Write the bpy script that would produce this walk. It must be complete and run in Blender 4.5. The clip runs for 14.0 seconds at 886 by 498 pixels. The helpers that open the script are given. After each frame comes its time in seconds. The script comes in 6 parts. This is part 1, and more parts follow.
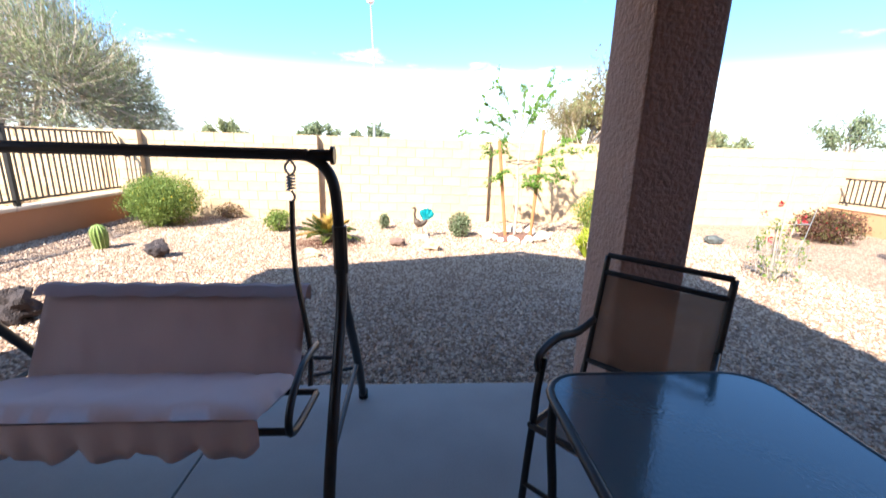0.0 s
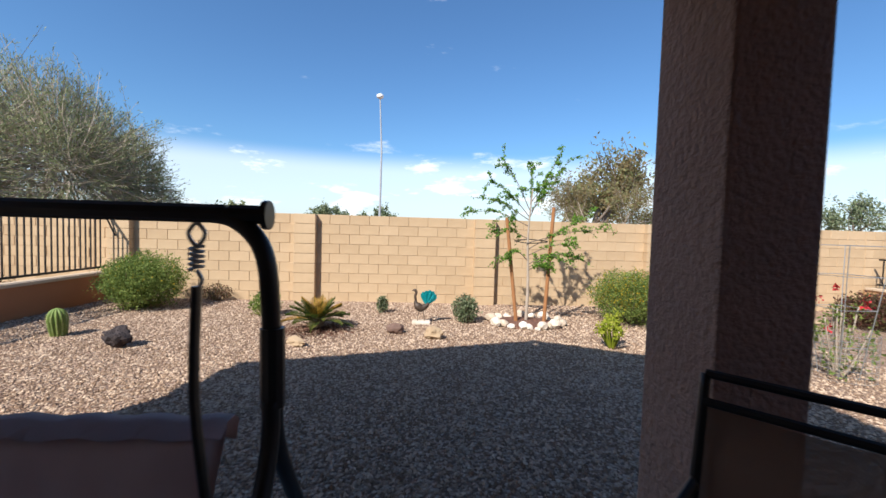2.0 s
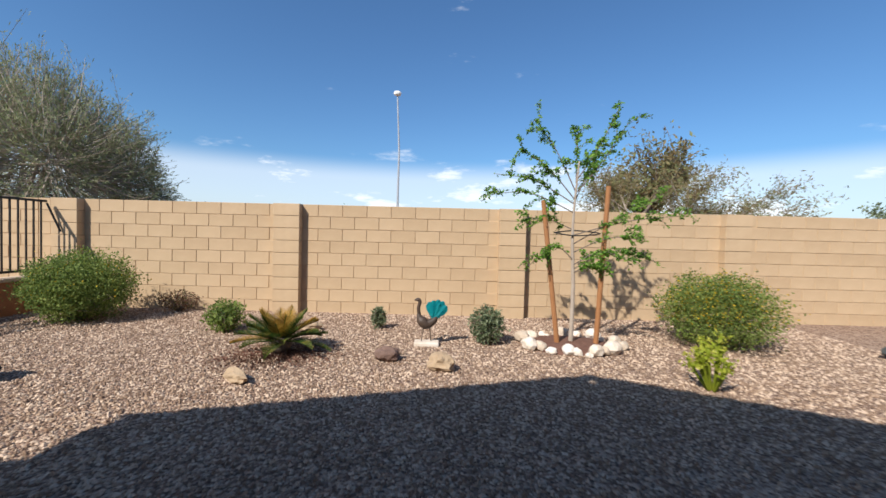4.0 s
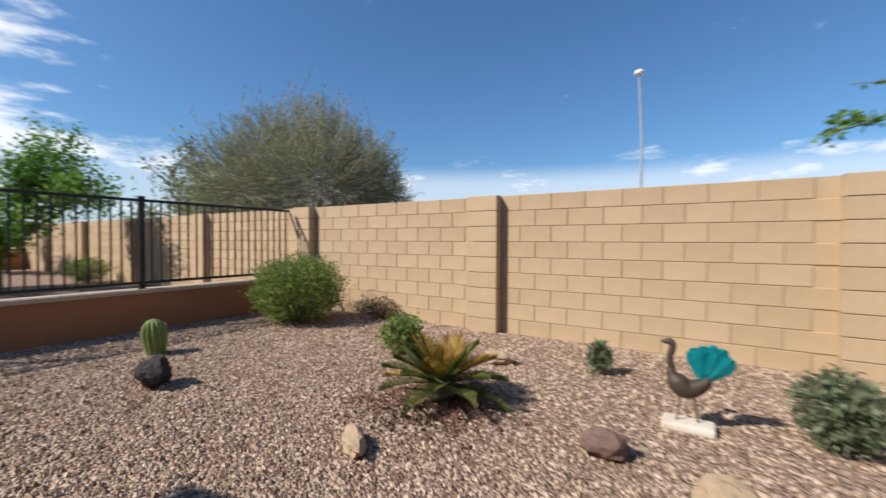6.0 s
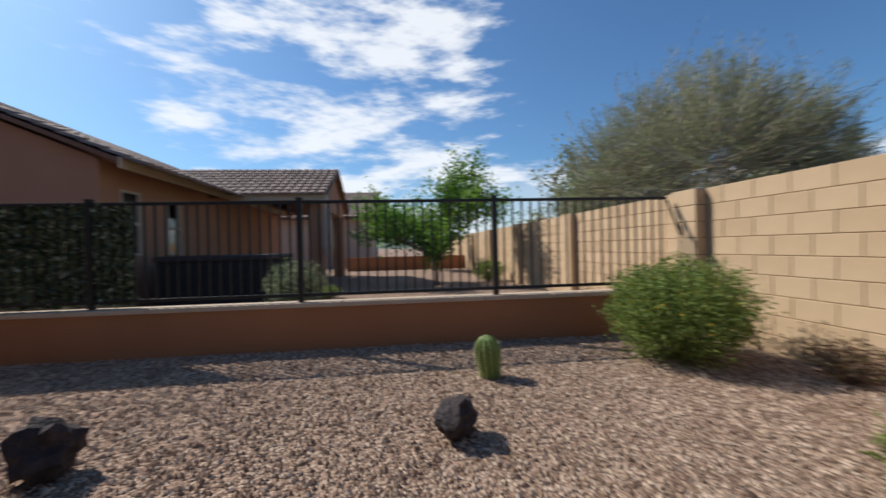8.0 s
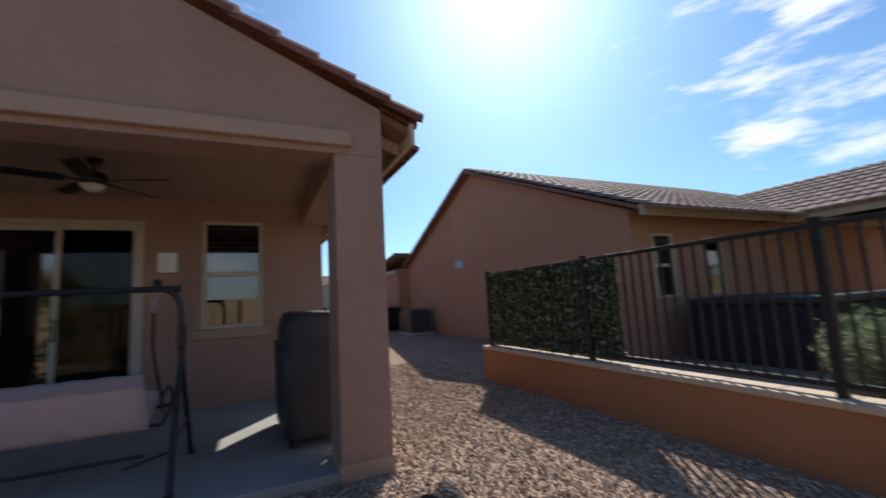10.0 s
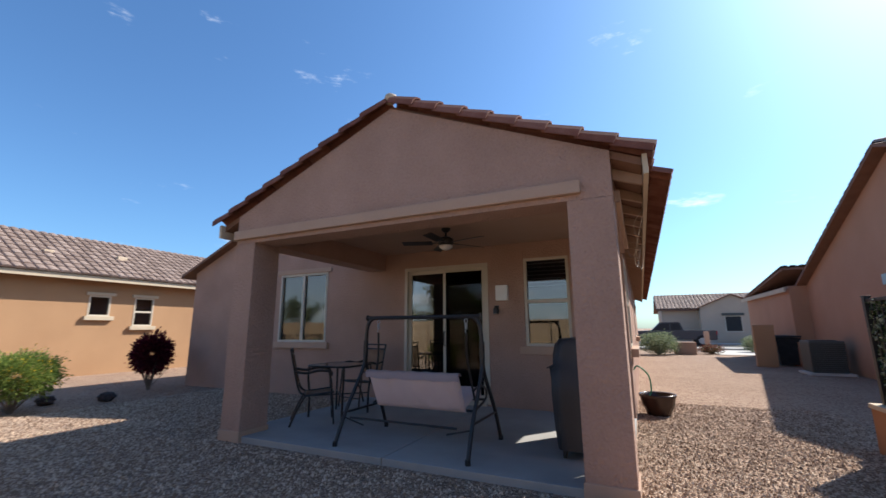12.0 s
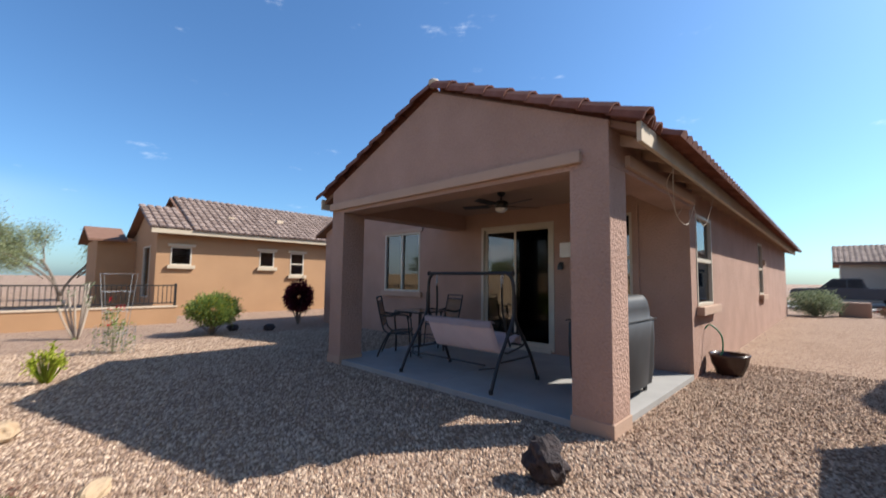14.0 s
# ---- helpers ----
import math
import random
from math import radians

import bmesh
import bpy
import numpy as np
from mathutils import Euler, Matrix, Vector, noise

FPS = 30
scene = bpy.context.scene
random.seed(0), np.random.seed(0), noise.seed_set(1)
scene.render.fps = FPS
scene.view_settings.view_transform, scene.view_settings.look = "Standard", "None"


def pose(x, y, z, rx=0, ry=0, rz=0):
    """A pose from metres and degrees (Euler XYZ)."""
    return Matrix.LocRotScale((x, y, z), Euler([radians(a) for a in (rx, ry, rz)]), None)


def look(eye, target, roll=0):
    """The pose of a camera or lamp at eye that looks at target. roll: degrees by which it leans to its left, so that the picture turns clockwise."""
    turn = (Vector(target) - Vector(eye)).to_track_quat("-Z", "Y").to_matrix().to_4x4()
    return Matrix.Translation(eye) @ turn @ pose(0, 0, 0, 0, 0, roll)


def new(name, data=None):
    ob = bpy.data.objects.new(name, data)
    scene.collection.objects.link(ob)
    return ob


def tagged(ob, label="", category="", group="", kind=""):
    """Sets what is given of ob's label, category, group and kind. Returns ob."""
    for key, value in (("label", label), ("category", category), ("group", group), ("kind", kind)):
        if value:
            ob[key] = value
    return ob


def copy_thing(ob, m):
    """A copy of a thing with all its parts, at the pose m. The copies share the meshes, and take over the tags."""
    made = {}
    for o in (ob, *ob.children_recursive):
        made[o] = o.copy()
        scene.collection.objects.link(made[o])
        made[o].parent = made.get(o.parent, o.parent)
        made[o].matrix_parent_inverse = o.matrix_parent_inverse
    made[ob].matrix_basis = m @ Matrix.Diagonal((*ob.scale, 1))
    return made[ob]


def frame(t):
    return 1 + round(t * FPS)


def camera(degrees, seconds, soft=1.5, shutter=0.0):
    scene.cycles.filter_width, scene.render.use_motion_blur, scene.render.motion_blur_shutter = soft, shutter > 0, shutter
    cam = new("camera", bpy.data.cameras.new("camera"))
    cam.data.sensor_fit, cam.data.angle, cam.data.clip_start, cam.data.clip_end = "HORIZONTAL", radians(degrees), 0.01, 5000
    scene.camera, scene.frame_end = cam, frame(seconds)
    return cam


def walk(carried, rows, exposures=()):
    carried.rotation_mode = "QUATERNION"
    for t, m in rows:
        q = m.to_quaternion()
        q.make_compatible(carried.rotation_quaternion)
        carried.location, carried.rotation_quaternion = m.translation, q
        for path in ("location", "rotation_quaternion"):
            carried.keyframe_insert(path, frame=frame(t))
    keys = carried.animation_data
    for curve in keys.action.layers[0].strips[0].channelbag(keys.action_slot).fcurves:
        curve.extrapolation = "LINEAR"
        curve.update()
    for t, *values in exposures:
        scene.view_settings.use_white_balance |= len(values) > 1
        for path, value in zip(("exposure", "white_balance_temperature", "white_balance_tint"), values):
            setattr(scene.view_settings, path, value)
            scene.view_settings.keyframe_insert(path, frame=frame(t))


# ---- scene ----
PATH = [
    (0, (-0.003, 0.263, 1.451), (0.139, 2.199, 0.971), 1.7),
    (0.5, (0.016, 0.273, 1.453), (0.154, 2.249, 1.179), 1.7),
    (1, (0.027, 0.362, 1.426), (0.156, 2.352, 1.273), 1.8),
    (1.5, (0.025, 0.587, 1.424), (0.145, 2.58, 1.314), 1.9),
    (2, (0.055, 0.898, 1.386), (0.167, 2.893, 1.294), 1.7),
    (4.5, (0.28, 2.978, 1.138), (0.173, 4.974, 1.084), 1.3),
    (5, (0.269, 3.383, 1.12), (-0.146, 5.338, 1.066), 0.9),
    (5.5, (0.219, 3.835, 1.087), (-0.516, 5.694, 1.038), 0.6),
    (6, (0.165, 4.302, 1.062), (-0.911, 5.988, 1.023), 0.2),
    (6.5, (-0.017, 4.614, 1.077), (-1.392, 6.066, 1.034), 0.0),
    (7, (-0.313, 4.93, 1.071), (-1.942, 6.09, 1.03), -0.7),
    (7.5, (-0.746, 5.193, 1.028), (-2.612, 5.911, 1.001), -1.2),
    (8, (-1.087, 5.415, 1.02), (-3.073, 5.648, 1.011), -1.4),
    (8.5, (-1.46, 5.512, 1.002), (-3.419, 5.113, 1.022), -1.8),
    (9, (-1.768, 5.536, 1.06), (-3.494, 4.527, 1.094), -1.8),
    (11.5, (-3.25, 6.217, 1.305), (-2.65, 4.347, 1.686), -0.9),
    (12, (-3.473, 6.298, 1.271), (-2.63, 4.526, 1.655), -0.3),
    (12.5, (-3.752, 6.426, 1.222), (-2.811, 4.703, 1.607), -0.1),
    (13, (-4.103, 6.471, 1.235), (-3.031, 4.825, 1.612), 0.3),
    (13.5, (-4.453, 6.42, 1.284), (-3.212, 4.887, 1.616), 0.6),
    (14, (-4.801, 6.316, 1.323), (-3.423, 4.874, 1.471), 0.7),
]
cam = camera(94.7, 14.0, shutter=0.5)
walk(cam, [(t, look(eye, target, roll)) for t, eye, target, roll in PATH],
     [(0, 1.95), (0.5, 1.25), (1, 0.75), (1.5, 0.55), (2, 0.5), (4.5, 0.2), (7, 0.1), (9, -0.08), (11.5, 0.75), (14, 0.68)])

# ---- light ----
SUN_WAY = Vector((-2.58, -3.5, 3.9)).normalized()
world = bpy.data.worlds.new("sky")
scene.world = world
world.use_nodes = True
wn, wl = world.node_tree.nodes, world.node_tree.links
wn.clear()
sky = wn.new("ShaderNodeTexSky")
sky.sky_type, sky.sun_disc = "NISHITA", False
sky.sun_elevation, sky.sun_rotation = math.asin(SUN_WAY.z), math.atan2(SUN_WAY.x, SUN_WAY.y)
sky.dust_density, sky.air_density, sky.ozone_density = 1.0, 1.0, 2.5
geo = wn.new("ShaderNodeTexCoord")
sep = wn.new("ShaderNodeSeparateXYZ")
wl.new(geo.outputs["Generated"], sep.inputs[0])


def wmath(op, a, b=None, clamp=False):
    n = wn.new("ShaderNodeMath")
    n.operation, n.use_clamp = op, clamp
    for k, v in enumerate((a, b)):
        if v is None:
            continue
        if isinstance(v, (int, float)):
            n.inputs[k].default_value = v
        else:
            wl.new(v, n.inputs[k])
    return n.outputs[0]


def wramp(v, lo, hi):
    n = wn.new("ShaderNodeMapRange")
    n.interpolation_type = "SMOOTHSTEP"
    wl.new(v, n.inputs["Value"])
    n.inputs["From Min"].default_value, n.inputs["From Max"].default_value = lo, hi
    return n.outputs["Result"]


# thin cloud: streaks in the west, a low bank in the north
stretch = wn.new("ShaderNodeMapping")
stretch.inputs["Scale"].default_value = (2.6, 2.6, 9.0)
wl.new(geo.outputs["Generated"], stretch.inputs["Vector"])
cl = wn.new("ShaderNodeTexNoise")
cl.inputs["Scale"].default_value, cl.inputs["Detail"].default_value, cl.inputs["Roughness"].default_value = 1.6, 9, 0.62
wl.new(stretch.outputs["Vector"], cl.inputs["Vector"])
west = wn.new("ShaderNodeVectorMath")
west.operation = "DOT_PRODUCT"
wl.new(geo.outputs["Generated"], west.inputs[0])
west.inputs[1].default_value = Vector((-0.94, -0.11, 0.31)).normalized()
patch = wramp(west.outputs["Value"], 0.84, 0.985)
bank = wmath("MULTIPLY", wramp(sep.outputs["Z"], 0.25, 0.10), wramp(sep.outputs["Y"], -0.2, 0.6))
dens = wmath("ADD", wmath("ADD", wmath("MULTIPLY", patch, 0.22), wmath("MULTIPLY", bank, 0.20)), cl.outputs["Fac"])
veil = wmath("MULTIPLY", wmath("MULTIPLY", wramp(sep.outputs["Z"], 0.185, 0.13), wramp(sep.outputs["Y"], -0.2, 0.6)), 0.42)
cloud = wmath("MAXIMUM", wmath("MULTIPLY", wramp(dens, 0.63, 0.82), 0.85), veil)
mixc = wn.new("ShaderNodeMix")
mixc.data_type = "RGBA"
wl.new(cloud, mixc.inputs["Factor"])
tone = wn.new("ShaderNodeMix")
tone.data_type, tone.blend_type = "RGBA", "MULTIPLY"
tone.inputs["Factor"].default_value = 1.0
wl.new(sky.outputs[0], tone.inputs["A"])
tone.inputs["B"].default_value = (0.68, 1.0, 1.26, 1)
wl.new(tone.outputs["Result"], mixc.inputs["A"])
mixc.inputs["B"].default_value = (10.3, 10.6, 11.0, 1)
bg = wn.new("ShaderNodeBackground")
bg.inputs["Strength"].default_value = 0.096
wl.new(mixc.outputs["Result"], bg.inputs["Color"])
wo = wn.new("ShaderNodeOutputWorld")
wl.new(bg.outputs[0], wo.inputs["Surface"])
sun = new("sun", bpy.data.lights.new("sun", "SUN"))
sun.data.energy, sun.data.angle, sun.data.color = 5.0, radians(0.53), (1.0, 0.95, 0.88)
sun.matrix_world = look(SUN_WAY * 50, (0, 0, 0))

# ---- materials ----


def material(name, colors, rough=0.85, scale=6.0, fine=90.0, bump=0.3, depth=0.004, metal=0.0, random_piece=0.0, island=0.0, fine_mix=0.25, spec=0.4, streak=None):
    """A surface with broad stains and fine grain: colors are two or three base colours that broad noise runs through."""
    m = bpy.data.materials.new(name)
    m.use_nodes = True
    nt = m.node_tree
    b = nt.nodes["Principled BSDF"]
    b.inputs["Roughness"].default_value, b.inputs["Metallic"].default_value = rough, metal
    b.inputs["Specular IOR Level"].default_value = spec
    tc = nt.nodes.new("ShaderNodeTexCoord")
    vec = tc.outputs["Object"]
    if streak:
        mp = nt.nodes.new("ShaderNodeMapping")
        mp.inputs["Scale"].default_value = streak
        nt.links.new(vec, mp.inputs["Vector"])
        vec = mp.outputs["Vector"]
    broad = nt.nodes.new("ShaderNodeTexNoise")
    broad.inputs["Scale"].default_value, broad.inputs["Detail"].default_value = scale, 5
    grain = nt.nodes.new("ShaderNodeTexNoise")
    grain.inputs["Scale"].default_value, grain.inputs["Detail"].default_value = fine, 4
    nt.links.new(vec, broad.inputs["Vector"])
    nt.links.new(vec, grain.inputs["Vector"])
    add = nt.nodes.new("ShaderNodeMix")
    add.inputs["Factor"].default_value = fine_mix
    nt.links.new(broad.outputs["Fac"], add.inputs["A"])
    nt.links.new(grain.outputs["Fac"], add.inputs["B"])
    fac = add.outputs["Result"]
    if random_piece or island:
        src = nt.nodes.new("ShaderNodeObjectInfo" if random_piece else "ShaderNodeNewGeometry")
        rnd = nt.nodes.new("ShaderNodeMath")
        rnd.operation = "MULTIPLY_ADD"
        nt.links.new(src.outputs["Random" if random_piece else "Random Per Island"], rnd.inputs[0])
        amount = random_piece or island
        rnd.inputs[1].default_value, rnd.inputs[2].default_value = amount, -amount / 2
        plus = nt.nodes.new("ShaderNodeMath")
        nt.links.new(fac, plus.inputs[0])
        nt.links.new(rnd.outputs[0], plus.inputs[1])
        fac = plus.outputs[0]
    ramp = nt.nodes.new("ShaderNodeValToRGB")
    el = ramp.color_ramp.elements
    while len(el) < len(colors):
        el.new(0.5)
    for k, c in enumerate(colors):
        el[k].position = 0.28 + 0.44 * k / max(1, len(colors) - 1)
        el[k].color = (*c, 1)
    nt.links.new(fac, ramp.inputs["Fac"])
    nt.links.new(ramp.outputs["Color"], b.inputs["Base Color"])
    if bump:
        bp = nt.nodes.new("ShaderNodeBump")
        bp.inputs["Strength"].default_value, bp.inputs["Distance"].default_value = bump, depth
        nt.links.new(grain.outputs["Fac"], bp.inputs["Height"])
        nt.links.new(bp.outputs["Normal"], b.inputs["Normal"])
    return m


def glass_material(name, tint, shine):
    m = bpy.data.materials.new(name)
    m.use_nodes = True
    nt = m.node_tree
    nt.nodes.remove(nt.nodes["Principled BSDF"])
    tr, gl, mx, fr = (nt.nodes.new(k) for k in ("ShaderNodeBsdfTransparent", "ShaderNodeBsdfGlossy", "ShaderNodeMixShader", "ShaderNodeFresnel"))
    tr.inputs["Color"].default_value = (*tint, 1)
    gl.inputs["Roughness"].default_value = 0.015
    fr.inputs["IOR"].default_value = shine
    nt.links.new(fr.outputs[0], mx.inputs[0])
    nt.links.new(tr.outputs[0], mx.inputs[1])
    nt.links.new(gl.outputs[0], mx.inputs[2])
    nt.links.new(mx.outputs[0], nt.nodes["Material Output"].inputs["Surface"])
    return m


STUCCO = material("stucco", [(0.32, 0.198, 0.148), (0.38, 0.238, 0.18), (0.44, 0.28, 0.215)], 0.95, 1.6, 38, 1.0, 0.022, fine_mix=0.35)
STUCCO_TRIM = material("stucco trim", [(0.40, 0.265, 0.190), (0.45, 0.305, 0.22)], 0.95, 2, 60, 0.7, 0.008)
STUCCO_W = material("stucco west", [(0.39, 0.20, 0.115), (0.45, 0.245, 0.15)], 0.95, 1.0, 55, 0.7, 0.01)
STUCCO_E = material("stucco east", [(0.36, 0.205, 0.108), (0.42, 0.245, 0.13)], 0.95, 1.0, 55, 0.7, 0.01)
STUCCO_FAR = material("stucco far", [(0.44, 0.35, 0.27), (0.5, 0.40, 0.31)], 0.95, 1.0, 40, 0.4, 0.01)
TRIM_LIGHT = material("light trim paint", [(0.46, 0.37, 0.26), (0.54, 0.44, 0.32)], 0.8, 3, 40, 0.2)
BLOCK = material("concrete block", [(0.44, 0.305, 0.180), (0.50, 0.355, 0.215), (0.55, 0.395, 0.245)], 0.95, 3.0, 120, 0.6, 0.004, random_piece=0.20)
BLOCK_FAR = material("concrete block far", [(0.44, 0.305, 0.180), (0.50, 0.355, 0.215), (0.55, 0.395, 0.245)], 0.95, 3.0, 120, 0.6, 0.004, island=0.30)
MORTAR = material("mortar", [(0.46, 0.325, 0.195), (0.51, 0.365, 0.225)], 0.95, 5, 90, 0.5)
LOWWALL = material("low wall stucco", [(0.36, 0.155, 0.07), (0.42, 0.19, 0.09)], 0.95, 1.4, 60, 0.7, 0.008)
CAPSTONE = material("wall cap", [(0.50, 0.385, 0.27), (0.57, 0.45, 0.33)], 0.9, 4, 60, 0.5)
IRON = material("black iron", [(0.012, 0.011, 0.010), (0.022, 0.02, 0.018)], 0.5, 8, 80, 0.1, 0.001)
ROOF_TILE = material("clay roof tile", [(0.13, 0.042, 0.026), (0.19, 0.068, 0.042), (0.24, 0.10, 0.068)], 0.85, 7, 80, 0.5, 0.004, random_piece=0.35)
ROOF_FIELD = material("clay roof tile field", [(0.13, 0.042, 0.026), (0.19, 0.068, 0.042), (0.24, 0.10, 0.068)], 0.85, 7, 80, 0.5, 0.004, island=0.35)
ROOF_BROWN = material("brown roof tile", [(0.17, 0.115, 0.09), (0.24, 0.17, 0.135), (0.30, 0.22, 0.18)], 0.85, 7, 80, 0.5, 0.004, island=0.35)
DECK = material("roof deck", [(0.17, 0.085, 0.055), (0.22, 0.12, 0.08)], 0.9, 5, 50, 0.3)
SLAB = material("concrete slab", [(0.26, 0.25, 0.235), (0.31, 0.298, 0.28), (0.35, 0.336, 0.315)], 0.85, 2.0, 110, 0.25, 0.002)
CEIL = material("patio ceiling", [(0.36, 0.24, 0.17), (0.40, 0.27, 0.2)], 0.95, 2, 70, 0.5, 0.004)
FRAME = material("window vinyl", [(0.48, 0.42, 0.33), (0.54, 0.475, 0.38)], 0.5, 4, 60, 0.05)
GLASS = glass_material("window glass", (0.55, 0.58, 0.6), 2.0)
DARK_SCREEN = glass_material("insect screen", (0.42, 0.42, 0.43), 1.25)
# near-black colour standing in for the shade of an unlit room
INSIDE = material("interior in unlit-room tone", [(0.05, 0.045, 0.04), (0.075, 0.065, 0.055)], 0.9, 2, 30, 0.1)
SCREEN = material("window screen mesh", [(0.02, 0.02, 0.022), (0.035, 0.035, 0.035)], 0.8, 3, 300, 0.2)
WHITE = material("white plastic", [(0.72, 0.70, 0.66), (0.8, 0.78, 0.75)], 0.5, 5, 60, 0.05)
BLACK_STEEL = material("bronze black steel", [(0.014, 0.012, 0.012), (0.026, 0.022, 0.02)], 0.38, 9, 90, 0.1, 0.001)
CUSHION = material("pinkish canvas", [(0.56, 0.435, 0.42), (0.63, 0.50, 0.48)], 0.9, 3, 260, 0.3, 0.002)
SLING = material("brown mesh sling", [(0.30, 0.18, 0.11), (0.36, 0.22, 0.14)], 0.8, 4, 350, 0.5, 0.002)
SLING.node_tree.nodes["Principled BSDF"].inputs["Alpha"].default_value = 0.78
GRILLCOVER = material("charcoal vinyl cover", [(0.022, 0.022, 0.024), (0.038, 0.038, 0.040)], 0.55, 3, 60, 0.25, 0.004)
POT = material("glazed dark pot", [(0.028, 0.015, 0.011), (0.055, 0.026, 0.018)], 0.25, 6, 40, 0.1)
LAVA = material("lava rock", [(0.016, 0.012, 0.013), (0.045, 0.034, 0.034), (0.075, 0.055, 0.052)], 0.9, 16, 70, 1.0, 0.02)
ROCK = material("brown rock", [(0.14, 0.085, 0.065), (0.24, 0.15, 0.115)], 0.9, 10, 60, 0.9, 0.012)
TANROCK = material("tan rock", [(0.36, 0.25, 0.15), (0.46, 0.34, 0.22)], 0.9, 8, 60, 0.7, 0.01)
PALEROCK = material("pale rock", [(0.50, 0.40, 0.30), (0.68, 0.58, 0.47), (0.74, 0.68, 0.6)], 0.9, 6, 50, 0.6, 0.008, random_piece=0.5)
MULCH = material("red brown mulch", [(0.13, 0.06, 0.04), (0.23, 0.115, 0.08)], 0.95, 14, 90, 1.0, 0.02)
STAKE = material("lodge pole", [(0.27, 0.115, 0.042), (0.38, 0.175, 0.07)], 0.85, 9, 50, 0.4, streak=(8, 8, 1))
BARK = material("bark", [(0.15, 0.115, 0.085), (0.24, 0.19, 0.15)], 0.95, 12, 60, 0.8, 0.008, streak=(3, 3, 1))
PALEBARK = material("pale bark", [(0.34, 0.27, 0.21), (0.44, 0.37, 0.30)], 0.95, 12, 60, 0.6, 0.005, streak=(3, 3, 1))
TEAL = material("teal painted metal", [(0.0, 0.27, 0.31), (0.03, 0.47, 0.48)], 0.35, 10, 60, 0.2, island=0.5)
RUST = material("rusty bronze metal", [(0.04, 0.028, 0.02), (0.09, 0.058, 0.04)], 0.55, 14, 80, 0.3)
RED_PETAL = material("red petals", [(0.36, 0.006, 0.012), (0.52, 0.02, 0.035)], 0.6, 20, 60, 0)
TRUCK = material("dark blue car paint", [(0.012, 0.016, 0.03), (0.018, 0.024, 0.042)], 0.35, 2, 30, 0, spec=0.7)
RUBBER = material("rubber", [(0.014, 0.014, 0.014), (0.03, 0.03, 0.03)], 0.9, 6, 60, 0.2)
ASPHALT = material("asphalt", [(0.05, 0.05, 0.05), (0.07, 0.068, 0.065)], 0.95, 1.5, 120, 0.5)
CONCRETE = material("pavement concrete", [(0.42, 0.40, 0.36), (0.5, 0.475, 0.43)], 0.9, 1.5, 90, 0.3)
GREEN_METAL = material("grey green metal", [(0.055, 0.06, 0.055), (0.085, 0.09, 0.083)], 0.5, 5, 60, 0.1)
HOSE = material("green hose", [(0.02, 0.17, 0.07), (0.03, 0.22, 0.1)], 0.45, 8, 60, 0)
GALV = material("galvanised wire", [(0.34, 0.35, 0.35), (0.45, 0.46, 0.46)], 0.45, 8, 60, 0, metal=0.6)
POLE = material("street pole steel", [(0.3, 0.31, 0.33), (0.4, 0.41, 0.43)], 0.5, 4, 40, 0)
WIRE = material("pale cable", [(0.42, 0.34, 0.25), (0.5, 0.41, 0.31)], 0.6, 6, 50, 0)


def leaf_material(name, colors):
    m = material(name, colors, 0.6, 1.5, 30, 0, island=0.75, spec=0.25)
    nt = m.node_tree
    b = nt.nodes["Principled BSDF"]
    tl, mx = nt.nodes.new("ShaderNodeBsdfTranslucent"), nt.nodes.new("ShaderNodeMixShader")
    mx.inputs[0].default_value = 0.4
    nt.links.new(b.inputs["Base Color"].links[0].from_socket, tl.inputs["Color"])
    nt.links.new(b.outputs[0], mx.inputs[1])
    nt.links.new(tl.outputs[0], mx.inputs[2])
    nt.links.new(mx.outputs[0], nt.nodes["Material Output"].inputs["Surface"])
    return m


L_PALO = leaf_material("palo verde leaves", [(0.17, 0.20, 0.095), (0.26, 0.29, 0.14), (0.36, 0.375, 0.20)])
L_FRESH = leaf_material("fresh leaves", [(0.08, 0.19, 0.02), (0.15, 0.30, 0.04), (0.24, 0.40, 0.07)])
L_SHRUB = leaf_material("shrub leaves", [(0.12, 0.18, 0.04), (0.19, 0.26, 0.06), (0.28, 0.34, 0.09)])
L_GREY = leaf_material("grey green leaves", [(0.12, 0.16, 0.08), (0.20, 0.24, 0.13), (0.29, 0.32, 0.19)])
L_DRY = leaf_material("dry tree leaves", [(0.22, 0.16, 0.075), (0.31, 0.24, 0.12), (0.25, 0.26, 0.11)])
L_YELLOW = leaf_material("yellow blossom", [(0.46, 0.30, 0.01), (0.62, 0.43, 0.03)])
L_RED = leaf_material("dark red leaves", [(0.055, 0.004, 0.012), (0.105, 0.008, 0.022), (0.15, 0.02, 0.03)])
L_MAROON = leaf_material("reddish shrub leaves", [(0.10, 0.045, 0.03), (0.16, 0.07, 0.05), (0.13, 0.12, 0.045)])
L_CYCAD = leaf_material("cycad leaflets", [(0.03, 0.065, 0.012), (0.065, 0.11, 0.02), (0.16, 0.15, 0.03)])
L_CYCADY = leaf_material("yellowed cycad leaflets", [(0.24, 0.13, 0.015), (0.36, 0.21, 0.03), (0.46, 0.27, 0.05)])
# the palest hedge stop paints in highlights of glossy, backlit leaves
L_FAKE = leaf_material("artificial hedge leaves", [(0.02, 0.045, 0.012), (0.05, 0.09, 0.025), (0.20, 0.23, 0.13)])
# pale colour standing in for bright glints on the hedge screen
L_GLINT = leaf_material("pale glint leaves", [(0.30, 0.33, 0.22), (0.45, 0.48, 0.36)])
